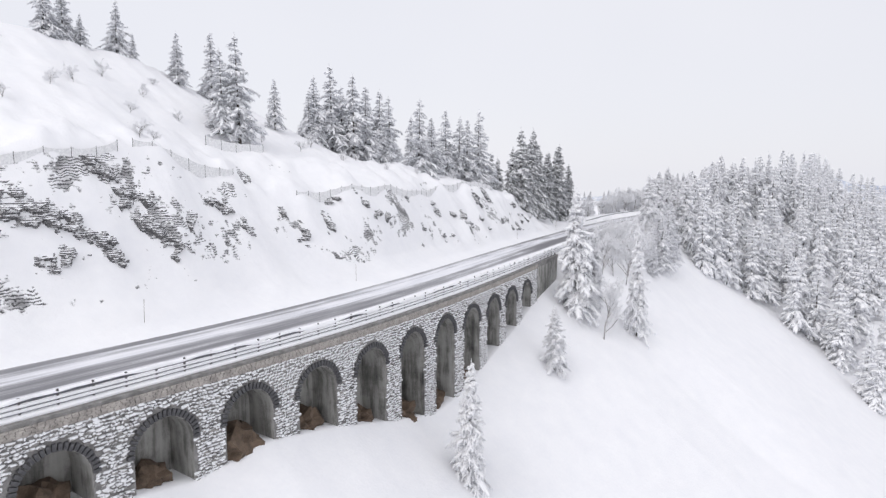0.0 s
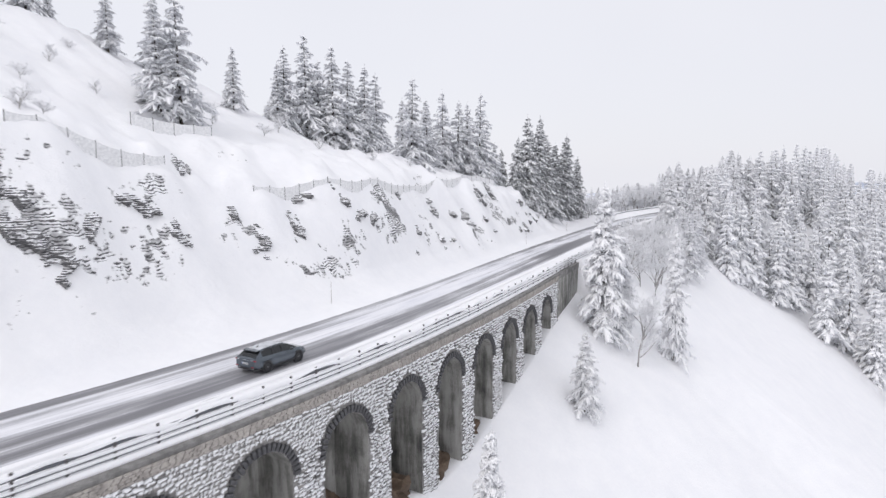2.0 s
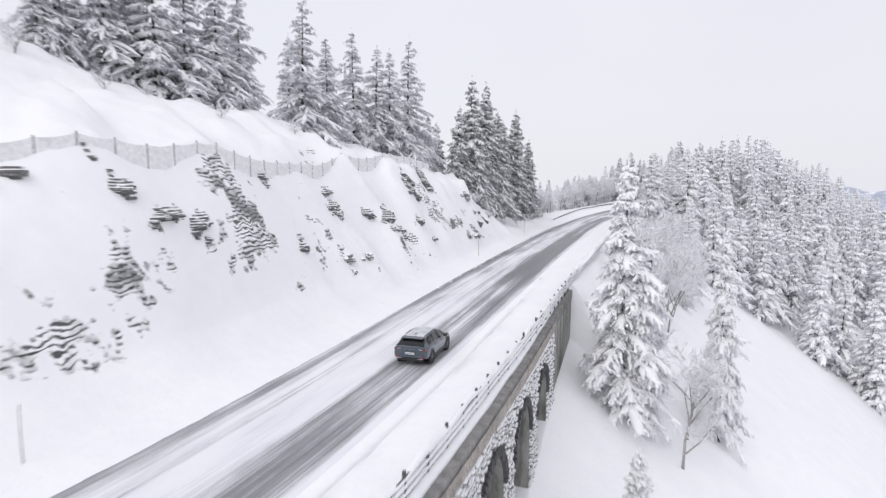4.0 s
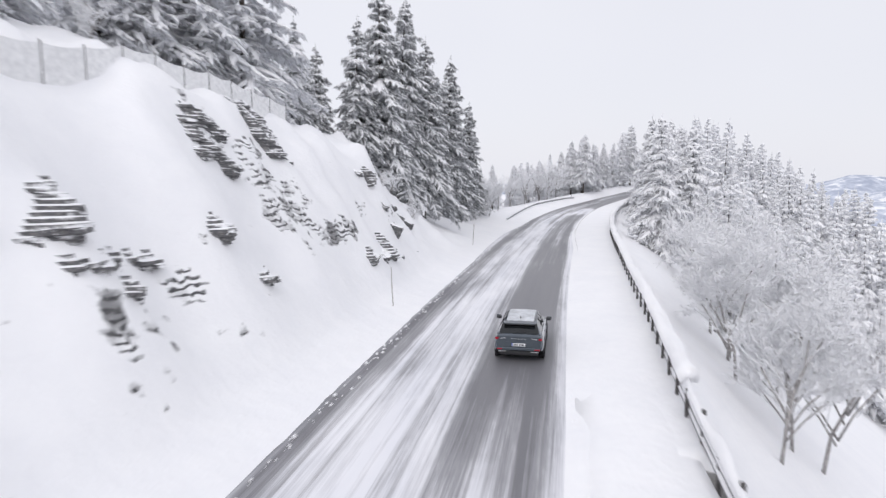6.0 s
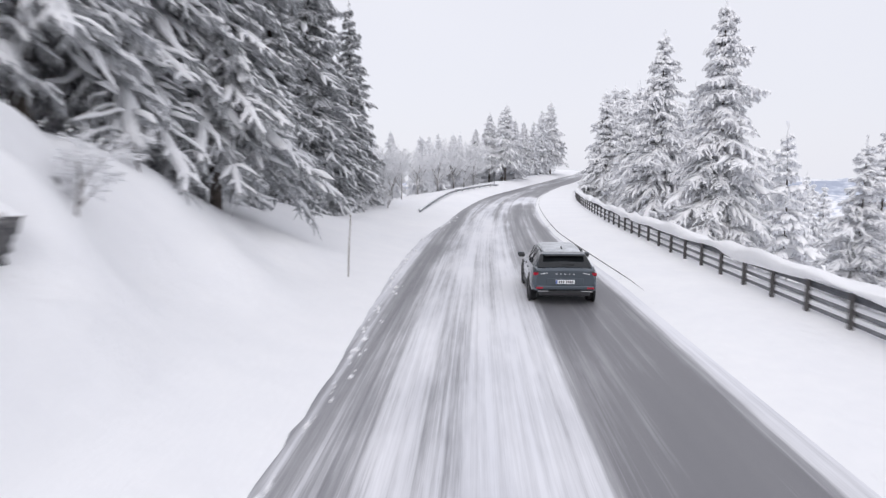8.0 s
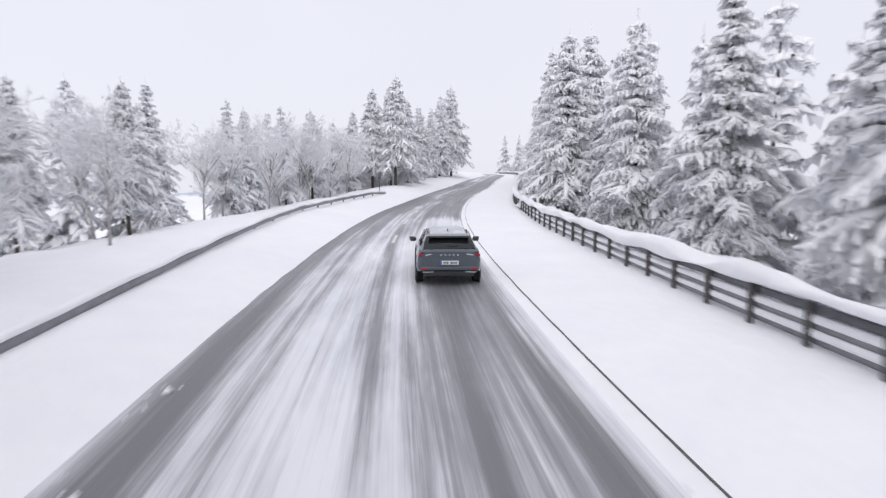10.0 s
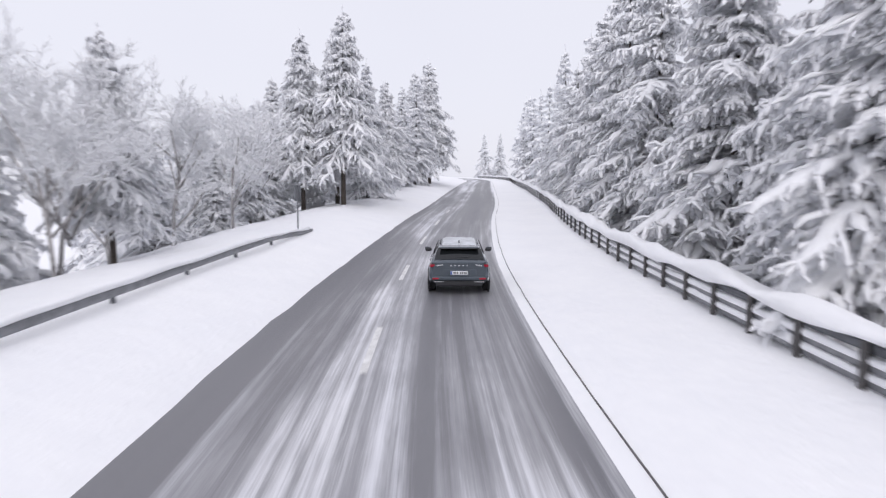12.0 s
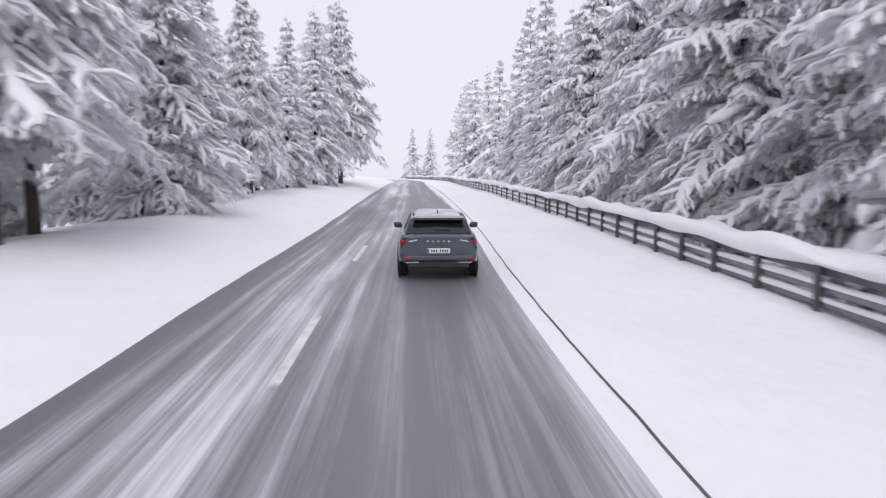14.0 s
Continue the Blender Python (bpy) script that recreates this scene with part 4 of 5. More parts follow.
HILL_TREES = ((20, -42, 8), (24, -43, 7), (26, -42, 4), (32, -42, 7), (34, -41, 3.5), (38.4, -36.9, 7.3), (40, -39, 5), (45.3, -36.8, 10), (35.5, -23.2, 13.6), (34, -24.5, 10.5), (49.8, -28.7, 7.4),
              (58, -28.4, 8), (60, -28.7, 11), (63.4, -27.5, 14), (66, -27.4, 11.5), (65, -24.3, 14.3), (68, -24, 13), (70, -22.3, 12.6), (73, -21.9, 11.6),
              (81, -20.3, 14.1), (84, -23.6, 11), (86, -20, 11), (92, -19.8, 13.7), (95, -18.5, 13), (97, -17.4, 13.2), (100.5, -16.5, 16.2))
BEND_TREES = ((107, -16, 9), (112, -16.5, 11), (114, -14.1, 14), (116, -12.5, 19), (120, -12.1, 18.2), (122.5, -10.3, 17), (125, -14.5, 18), (127.5, -13.6, 21.5), (131, -14.2, 19))
for s, d, h in HILL_TREES + BEND_TREES:
    spruce(s, d, h, tree_rng.choice(DARK if s > 124 else RAISED if s > 106 else MIDDLE), "snow-laden spruce standing on the hillside", 0.95 if s > 106 else 1.15, group="hillside spruces")
for s, d, h in ((134, -15.2, 19), (138, -13.4, 18), (142, -12.4, 19.5), (136, -16.5, 19), (146.5, -12.4, 20.5), (144, -15.8, 19), (150, -11.4, 15.3), (140, -17, 18), (133, -18, 18), (152, -16, 14)):
    spruce(s, d, h, label="dark spruce with snowy boughs beside the road", group="roadside spruces")
# below the viaduct
spruce(72, 12.0, 19.6, HEAVY[1], "big snow-laden spruce beside the viaduct's end", 0.95)
spruce(77, 13.8, 14.0, HEAVY[0], "slender snowy spruce below the road", 0.8)
spruce(81, 20.2, 18.9, HEAVY[0], "slender snow-laden spruce on the slope", 0.66)
spruce(54.6, 13.5, 8.9, HEAVY[1], "small snow-laden spruce below the arches", 1.15)
spruce(27, 13.9, 15.0, HEAVY[0], "snow-laden spruce standing on the slope below the arches", 0.9, sink=3.2)
# right of the road
for s, d, h in ((113, 17.5, 8), (117, 15.5, 7.5), (121, 16.5, 9), (126, 15, 9.5), (131, 15.5, 11), (122, 18, 13), (128, 18, 13.8), (134, 18, 14), (138.9, 11.9, 15.3), (152.6, 11.4, 15.6), (160, 17.2, 20.5), (160, 14.5, 14), (167, 12.5, 14.5), (173, 15, 15), (179, 12.5, 15),
                (186, 14.2, 20), (194, 10.8, 16), (200, 13.2, 20), (207, 12.3, 19), (213, 14, 20), (219, 12.2, 19), (226, 12.0, 20), (232, 13.5, 20), (238, 12.0, 19), (245, 12.4, 19),
                (252, 13, 18), (260, 12.6, 17), (269, 13, 17), (278, 13.5, 17), (288, 14, 16), (300, 14, 15)):
    spruce(s, d + 0.8, h, tree_rng.choice(NEAR if 135 < s < 265 else FROST), label="tall roadside spruce weighed down by snow", group="roadside spruces", wide=1.05)
# left of the road, farther on
for s, d, h in ((166, -15, 7), (170, -12.5, 7), (176, -14, 8), (182, -12, 7.5), (189, -13, 8), (193, -14.5, 9), (198, -12.8, 9), (204, -12, 9), (229.4, -8.3, 14.8), (229.8, -11.6, 13.8), (233.5, -9.8, 14), (235, -15.9, 12), (240.5, -8.6, 12.6), (245, -12.5, 12.5), (251, -10.2, 12.5), (256, -9.2, 12.5),
                (262, -10.2, 13.2), (268, -9.2, 13.6), (275, -8.0, 15.5), (281, -8.8, 17), (288, -7.0, 20), (292, -10, 17), (300, -11, 16)):
    spruce(s, d, h, tree_rng.choice(LIFTED if 220 < s < 240 else FROST + FROST + LIFTED), label="snowy spruce on the bank beside the road", group="roadside spruces")
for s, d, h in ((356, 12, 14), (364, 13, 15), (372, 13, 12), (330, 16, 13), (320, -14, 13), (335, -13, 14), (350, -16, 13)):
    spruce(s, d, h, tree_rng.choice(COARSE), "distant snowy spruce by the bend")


for s, d, h in ((213, -15, 7), (218, -13.5, 6), (222, -13, 6.5), (228, -14, 7.5), (233, -15, 6), (237, -12.8, 5.5), (244, -13.8, 7), (216, -17, 9), (225, -17.5, 9), (249, -14, 8)):
    spruce(s, d, h, tree_rng.choice(FROST), label="young snowy spruce under the trees on the bank", group="young spruces", wide=1.3)


def right_forest():
    rng = random.Random(8)
    placed, k = [], 0
    while len(placed) < 145 and k < 9000:
        k += 1
        s, d = 170 + 250 * rng.random() ** 1.6, 14 + 76 * rng.random() ** 1.3
        edge = 176 + 0.10 * (d - 20)
        if s < edge or (d > 60 and s > 330) or any(math.hypot(s - a, d - b) < 3.9 for a, b in placed):
            continue
        placed.append((s, d))
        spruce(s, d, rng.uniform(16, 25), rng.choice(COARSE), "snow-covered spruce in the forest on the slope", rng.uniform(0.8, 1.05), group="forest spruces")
    for s, d, h in ((156, 23.5, 19), (164, 25, 20), (170, 21, 21), (173, 28, 21), (181, 33, 21), (188, 33, 22), (192, 44, 22), (186, 54.5, 22), (181, 56, 17), (170, 61.5, 18), (165, 64, 15), (158, 70, 12)):
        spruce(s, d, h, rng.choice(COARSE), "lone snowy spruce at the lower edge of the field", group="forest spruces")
    for k in range(46):
        s, d = rng.uniform(150, 330), rng.uniform(-60, -17)
        if s < 215:
            d = rng.uniform(-45, -11.5)
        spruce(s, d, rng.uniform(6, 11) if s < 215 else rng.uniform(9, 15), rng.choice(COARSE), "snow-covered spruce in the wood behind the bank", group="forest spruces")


right_forest()


def bare_tree_mesh(seed, height, spread, depth):
    """A leafless tree thick with rime: trunk and twig meshes."""
    rng = random.Random(seed)
    tv, tf, bv, bf = [], [], [], []

    def grow(p, way, length, r, level):
        bend = Vector((rng.uniform(-1, 1), rng.uniform(-1, 1), rng.uniform(-0.3, 0.6))) * 0.22
        mid = p + way * length * 0.5 + bend * length * 0.25
        end = p + (way + bend).normalized() * length
        V, Fc = (tv, tf) if level < 2 else (bv, bf)
        v, f = tube((p, mid, end), (r, r * 0.8, r * 0.6), 5 if level < 2 else 3)
        b = len(V)
        V.extend(v)
        Fc.extend(tuple(b + i for i in q) for q in f)
        if level >= depth:
            return
        n = 7 if level == 0 else (4 if level < depth - 1 else 5)
        for k in range(n):
            t = (rng.uniform(0.3, 1.0) if level == 0 else rng.uniform(0.15, 1.0)) if k else 1.0
            q = p.lerp(end, t)
            turn = Vector((rng.gauss(0, 1), rng.gauss(0, 1), rng.gauss(0, 0.6)))
            turn = (turn - turn.dot(way) * way).normalized()
            w = (way * rng.uniform(0.5, 0.9) + turn * spread * rng.uniform(0.5, 1.1) + Vector((0, 0, 0.12))).normalized()
            grow(q, w, length * rng.uniform(0.46, 0.70), max(0.018, r * 0.55), level + 1)

    grow(Vector((0, 0, -0.5)), Vector((0.04, 0, 1)).normalized(), height * 0.46, height * 0.008 + 0.02, 0)
    a, b = mesh_from("trunk", tv, tf, True), mesh_from("rimed_twigs", bv, bf, True)
    a.materials.append(M["rimed_bark"]), b.materials.append(M["twig"])
    return a, b


BARE = [bare_tree_mesh(k, 8.0, sp, dp) for k, sp, dp in ((31, 0.6, 5), (32, 0.75, 5), (33, 0.5, 5))]
BUSH = [bare_tree_mesh(k, 3.0, 1.1, 4) for k in (41, 42)]


def bare_tree(s, d, h, kinds=BARE, base=8.0, name="bare_tree", label="leafless tree white with rime", cat="tree"):
    k = h / base
    t = new(name)
    t.matrix_basis = Matrix.Translation(at(s, d, snow_z(s, d))) @ pose(0, 0, 0, 0, 0, tree_rng.uniform(0, 360)) @ Matrix.Scale(k, 4)
    tr, tw = tree_rng.choice(kinds)
    part("trunk", tr, None, t)
    tagged(part("twig_crown", tw, None, t), kind="stuff")
    return tagged(t, label, cat, "rimed bare trees" if cat == "tree" else "rimed bushes")


for s, d, h in ((71.5, 16.7, 12.5), (90, 12.6, 8.5), (95, 16, 11), (99, 15.5, 11.5), (103, 16, 11.5), (93, 14, 8.5), (97, 12.4, 9), (101, 12.8, 10), (105, 12.6, 9.5), (109, 13.6, 10.5), (152, -9, 5), (157, -11, 6), (163, -10, 6), (168, -13, 7), (174, -10.5, 6), (181, -12, 7), (186, -10.5, 6.5), (194, -12, 9), (198, -10.5, 7.5), (202, -13, 10), (207, -11, 9), (209, -15, 10),
                (214, -11, 8), (218, -13, 9), (222, -12, 9), (240, -9.5, 8), (249, -13, 12), (255, -9, 9)):
    bare_tree(s, d, h)
for s, d in ((112, -8.7), (110, -9.8), (106, -9.2), (116, -9.5), (148, -8.4), (143, -9), (15, -17), (17, -17.5), (45, -32), (34, -27), (52, -24), (26, -30), (38, -30), (60, -21), (10, -25), (4, -22), (14, -27), (19, -24), (22, -33), (28, -26), (31, -34), (36, -26), (41, -24), (44, -27), (47, -22), (8, -33), (0, -28), (55, -20), (50, -30), (63, -17), (72, -16), (86, -15.5)):
    bare_tree(s, d, tree_rng.uniform(1.6, 3.2), BUSH, 3.0, "bush", "low leafless bush covered in rime", "bush")


spruce(442, 11.5, 18, MIDDLE[0], "distant snowy spruce by the bend", 1.1)
spruce(446, 18.5, 21, MIDDLE[1], "tall distant snowy spruce by the bend", 0.9)


# ---- boulders and rock below the arches ----
def boulder_mesh(seed, r):
    bm = bmesh.new()
    bmesh.ops.create_icosphere(bm, subdivisions=3, radius=r)
    for v in bm.verts:
        n = v.co.normalized()
        v.co *= 1 + 0.6 * noise.fractal(n * 1.9 + Vector((seed, 0, 0)), 1.0, 2.0, 3)
        v.co.z *= 0.75
    return as_mesh(bm, "boulder")


for k, c in enumerate(CROWNS[3:12]):
    foot = float(np.interp(c, FOOT_S, FOOT_Z))
    me = boulder_mesh(k * 3.1, 1.45 + 0.3 * (k % 3))
    ob = part("rock_outcrop", me, M["brown_rock"], m=Matrix.Translation(at(c - 0.4, 5.5, foot + 0.2)) @ pose(0, 0, 0, 0, 0, 40 * k))
    tagged(ob, "brown rock outcrop inside an arch of the viaduct", "rock", "rocks inside the arches")
for k, (s, d, r) in enumerate(((66.0, -8.3, 0.55), (69.0, -8.0, 0.42))):
    ob = part("boulder", boulder_mesh(20 + k, r), M["ground"], m=Matrix.Translation(at(s, d, snow_z(s, d) + r * 0.2)))
    tagged(ob, "dark bare boulder poking out of the snow", "rock", "boulders on the slope")


def crag_rock_material():
    """Dark layered rock, its ledges holding snow."""
    m, nt, b = nodes_of("crag_rock")
    geo = nt.nodes.new("ShaderNodeNewGeometry")
    sep = nt.nodes.new("ShaderNodeSeparateXYZ")
    nt.links.new(geo.outputs["Normal"], sep.inputs[0])
    n1, n2 = noise_node(nt, 2.0), noise_node(nt, 11.0, 5.0)
    rock = ramp(nt, n2, ((0.3, (0.05, 0.05, 0.055)), (0.5, (0.125, 0.125, 0.13)), (0.72, (0.25, 0.24, 0.235))))
    hold = calc(nt, "MULTIPLY_ADD", n1, 0.9, calc(nt, "MULTIPLY_ADD", n2, 0.5, sep.outputs[2]))
    pos = nt.nodes.new("ShaderNodeSeparateXYZ")
    nt.links.new(geo.outputs["Position"], pos.inputs[0])
    shelf = calc(nt, "SINE", calc(nt, "MULTIPLY_ADD", n1, 12.0, calc(nt, "MULTIPLY", pos.outputs[2], 24.0)))
    hold = calc(nt, "MULTIPLY_ADD", shelf, 0.10, hold)
    nt.links.new(mix(nt, ramp(nt, calc(nt, "SUBTRACT", hold, 0.6), ((0.42, 0.0), (0.60, 1.0))), rock, (0.89, 0.895, 0.915)), b.inputs["Base Color"])
    b.inputs["Roughness"].default_value = 0.85
    bump(nt, b, n2, 0.6, 0.06)
    return m


M["crag"] = crag_rock_material()


def rock_face(s0, z0, w, h, tilt, seed):
    """Bare strata in the cut slope: ledges that stand a little proud of the snow, ragged at the border."""
    band, verts, faces = 0.15, [], []
    cols = max(8, int(w * 1.5 / 0.2))
    rows = max(4, int(h * 1.5 / band))
    reach = np.arange(5.5, 24, 0.75)
    for i in range(cols + 1):
        x = (i / cols - 0.5) * 1.5 * w
        flat = ground_z(np.full(len(reach), s0 + x), -reach)
        prof = np.maximum.accumulate([g + rough(s0 + x, -q) for g, q in zip(flat, reach)])
        for j in range(rows + 1):
            z = (j / rows - 0.5) * 1.5 * h
            s = s0 + x + tilt * z
            u, v = x / (0.5 * w), z / (0.5 * h)
            zz = z0 + z + 0.04 * noise.noise((s * 0.8, seed, 1)) + 0.015 * noise.noise((s * 2.2, z, seed))
            a = float(np.interp(zz, prof, reach))
            proud = 0.30 - 0.34 * (u * u + v * v) + 0.85 * noise.fractal((s * 0.8 + seed, zz * 1.1, seed), 1.0, 2.0, 3)
            proud = max(-0.5, min(0.5, proud)) + 0.14 * noise.noise((s * 2.6, round(zz / band) * 1.7, seed))
            verts.append(at(s, -(a - proud), zz))
            verts.append(at(s, -(a - proud + 0.04), zz + band * 0.7))
    n = 2 * (rows + 1)
    for i in range(cols):
        for j in range(n - 1):
            k = i * n + j
            faces.append((k, k + n, k + n + 1, k + 1))
    ob = part("rock_outcrop", mesh_from("rock_outcrop", verts, faces), M["crag"])
    tagged(ob, "dark layered rock outcrop with snow on its ledges", "rock", "rock outcrops in the cut slope")


# metres along the road, height, width, height of the face, how it leans along the slope
DIAGONAL = ((8.2, 13.9, 1.5, 2.6, -0.5), (9.3, 12.6, 1.7, 2.4, -0.5), (10.4, 10.6, 1.9, 2.4, -0.5), (12.1, 11.1, 1.6, 1.6, -0.4), (12.0, 8.4, 2.0, 2.6, -0.6), (14.0, 6.7, 2.0, 2.3, 0.3), (16.6, 8.6, 1.2, 1.9, 0.4))
LOWER = ((1.2, 10.5, 4.0, 2.3, 0), (3.3, 9.7, 3.0, 2.2, -0.3), (5.0, 8.8, 2.6, 1.9, -0.5), (6.4, 7.4, 2.6, 1.9, -0.5), (7.6, 6.2, 1.8, 1.7, -0.3), (3.7, 6.5, 1.6, 1.6, 0.2), (1.8, 6.2, 2.0, 1.6, 0.2), (-2.5, 9.0, 3.5, 2.2, 0))
MIDWAY = ((22.3, 9.6, 2.4, 1.6, -0.3), (20.5, 10.5, 1.7, 1.0, -0.3), (24.5, 7.5, 1.5, 1.7, 0), (31.6, 8.6, 1.4, 1.2, 0), (29.5, 13.1, 1.5, 1.6, 0), (33.2, 5.9, 1.8, 2.4, 0.2), (38.2, 7.2, 1.7, 2.4, 0.2), (40.3, 10.0, 2.8, 1.1, 0),
          (46.0, 10.0, 1.3, 1.8, -0.4), (50.5, 7.1, 1.6, 1.8, 0), (47.8, 7.9, 2.2, 1.2, 0), (61.0, 5.3, 1.6, 1.5, 0), (60.6, 9.6, 1.6, 1.1, 0), (69.4, 7.5, 2.2, 2.4, 0.2))
NEARER = ((86.5, 8.2, 2.6, 2.2, -0.2), (92.1, 8.7, 1.5, 2.6, -0.3), (93.8, 9.7, 1.2, 1.5, 0), (76.5, 5.7, 1.7, 1.9, 0), (77.8, 4.5, 2.3, 1.5, -0.2), (74.5, 6.4, 1.6, 1.4, 0), (79.8, 4.5, 1.1, 0.8, 0), (83.6, 5.1, 1.1, 0.9, 0), (85.0, 3.2, 1.0, 0.5, 0), (103.3, 6.8, 1.2, 1.3, 0), (96.6, 2.3, 2.4, 1.0, 0.5), (99.8, 2.6, 1.2, 1.4, 0.2))
for k, spot in enumerate(DIAGONAL + LOWER + MIDWAY + NEARER):
    rock_face(*spot, 1.7 * k + 0.4)


def crag_mesh(seed, w, h):
    """A broken rock face: stacked ledges of uneven depth."""
    bm = bmesh.new()
    bmesh.ops.create_cube(bm, size=1.0)
    bmesh.ops.subdivide_edges(bm, edges=bm.edges, cuts=9, use_grid_fill=True)
    for v in bm.verts:
        x, y, z = v.co
        step = round(z * 5 + 0.8 * noise.noise((x * 3, seed, 2))) / 5
        k = 1 + 0.35 * noise.noise((x * 2.5 + seed, y * 2, step * 6)) + 0.30 * noise.noise((x * 5, seed, z * 5))
        taper = 1 - 0.45 * abs(z) ** 1.5 + 0.25 * noise.noise((seed, step * 4, 7))
        v.co = Vector((x * w * taper * k, y * 0.9 * k * (1 - 0.5 * abs(x)), z * h * (1 + 0.25 * noise.noise((x * 4, y * 2, seed)))))
    return as_mesh(bm, "rock_ledge")


for k, (x, y, z, w, h) in enumerate(((17.2, 139.7, 4.7, 0.8, 0.9), (17.9, 139.1, 3.1, 0.9, 1.5), (16.2, 134.2, 2.1, 1.5, 1.1), (15.4, 132.8, 2.3, 1.3, 1.0), (19.9, 144.6, 3.0, 0.9, 1.2),
                                     (17.8, 137.5, 1.8, 0.7, 0.6), (19.1, 143.9, 3.6, 0.5, 0.9), (18.2, 142.6, 4.3, 0.6, 1.3), (19.6, 141.4, 1.7, 0.5, 0.3), (15.4, 139.0, 7.0, 1.3, 0.7),
                                     (1.35, 105.4, 2.5, 0.8, 0.7), (2.0, 107.5, 3.2, 0.8, 0.6))):
    ob = part("rock_ledge", crag_mesh(k * 2.3 + 1, w * 0.7, h * 0.8), M["crag"], m=Matrix.Translation((x - 0.25, y + 0.12, z - 0.05)) @ pose(0, 0, 0, 0, 0, 64) @ pose(0, 0, 0, 28, 8 - 5 * (k % 4), 0))
    tagged(ob, "dark broken rock jutting from the snowy slope", "rock", "rocks on the slope")


# ---- worn centre-line dashes where the road is swept ----
for s0 in (169.6, 180.1, 190.6, 201.1, 211.6, 222.1, 232.6):
    verts, faces = [], []
    for k in range(6):
        s = s0 + 0.72 * k
        for d in (-0.60, -0.45):
            p = at(s, d, float(road_z(s)) + 0.050)
            verts.append(p)
    faces = [(2 * k, 2 * k + 1, 2 * k + 3, 2 * k + 2) for k in range(5)]
    tagged(part("road_marking", mesh_from("road_marking", verts, faces), M["marking"]), "worn white dash of the road's centre line", "road marking", kind="structure")


# the dark seam where the plough has cut the snow at the road's right edge
seam = part("plough_seam", sweep(((-0.03, 0.03), (-0.018, 0.112), (-0.010, 0.129), (0.002, 0.06)), np.arange(112, 330, 0.75),
                                 lambda s: 4.13 - float(edge_shift(s)) + 0.02 * noise.noise((s * 0.6, 3, 0)),
                                 lambda s: float(road_z(s)) - 0.10 * max(0.0, (124 - s) / 12) + 0.008 * noise.noise((s * 0.8, 1, 4)), "plough_seam"), M["seam"])
tagged(seam, "dark wet seam along the ploughed snow's edge", "road edge", kind="structure")


# crumbled clods of snow that the plough left along the road's edges
def snow_clods():
    rng = random.Random(12)
    verts, faces = [], []
    for k in range(360):
        s = rng.uniform(72, 150)
        left = rng.random() < 0.75
        d = -3.62 + float(left_shift(s)) + abs(rng.gauss(0, 0.16)) if left else 4.0 - float(edge_shift(s)) - abs(rng.gauss(0, 0.1))
        r = rng.choice((0.02, 0.03, 0.03, 0.045, 0.07)) * rng.uniform(0.7, 1.3)
        p = at(s, d, float(road_z(s)) + 0.03 + r * 0.3)
        b = len(verts)
        for q in ((1, 0, 0), (0, 1, 0), (-1, 0, 0), (0, -1, 0), (0, 0, 0.9), (0, 0, -0.6), (0.6, 0.6, 0.5), (-0.6, -0.6, 0.5)):
            verts.append(p + Vector(q) * r * rng.uniform(0.7, 1.3))
        faces += [(b + i, b + (i + 1) % 4, b + 4) for i in range(4)] + [(b + (i + 1) % 4, b + i, b + 5) for i in range(4)]
        faces += [(b, b + 1, b + 6), (b + 2, b + 3, b + 7), (b + 1, b + 4, b + 6), (b + 4, b, b + 6), (b + 3, b + 4, b + 7), (b + 4, b + 2, b + 7)]
    ob = part("snow_clods", mesh_from("snow_clods", verts, faces, True), M["snow"])
    tagged(ob, "small crumbled clods of ploughed snow along the road", "snow", kind="stuff")


snow_clods()


# ---- far hills across the valley ----
def far_hill(name, x0, y0, along, length, height, depth, seed, label):
    verts, faces, n, m = [], [], 60, 12
    a = Vector((math.cos(radians(along)), math.sin(radians(along)), 0))
    b = Vector((-a.y, a.x, 0))
    for i in range(n + 1):
        for j in range(m + 1):
            u, v = i / n, j / m
            p = Vector((x0, y0, 0)) + a * length * (u - 0.5) + b * depth * (v - 0.5)
            h = height * math.sin(math.pi * v) * (0.55 + 0.55 * noise.fractal((u * 5 + seed, v * 2, 0), 1.0, 2.0, 4)) * math.sin(math.pi * (0.04 + 0.92 * u))
            verts.append((p.x, p.y, -140 + max(0, h)))
    for i in range(n):
        for j in range(m):
            k = i * (m + 1) + j
            faces.append((k, k + m + 1, k + m + 2, k + 1))
    ob = part(name, mesh_from(name, verts, faces, True), M["far_hill"])
    return tagged(ob, label, "hill", kind="structure")


def far_hill_material():
    """Snowfields broken by woods across the valley; distance haze is put into their pale blue-grey."""
    m, nt, b = nodes_of("wooded_far_hill")
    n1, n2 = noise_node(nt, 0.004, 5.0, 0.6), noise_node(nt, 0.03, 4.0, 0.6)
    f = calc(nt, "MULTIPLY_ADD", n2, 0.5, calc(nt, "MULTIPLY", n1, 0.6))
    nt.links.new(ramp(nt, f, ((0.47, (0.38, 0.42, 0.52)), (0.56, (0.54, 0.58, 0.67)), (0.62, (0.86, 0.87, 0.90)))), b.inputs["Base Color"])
    b.inputs["Roughness"].default_value = 0.9
    return m


M["far_hill"] = far_hill_material()
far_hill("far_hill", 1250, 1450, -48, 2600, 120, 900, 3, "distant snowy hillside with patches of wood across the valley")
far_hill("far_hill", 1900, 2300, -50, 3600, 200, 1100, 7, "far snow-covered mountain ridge")

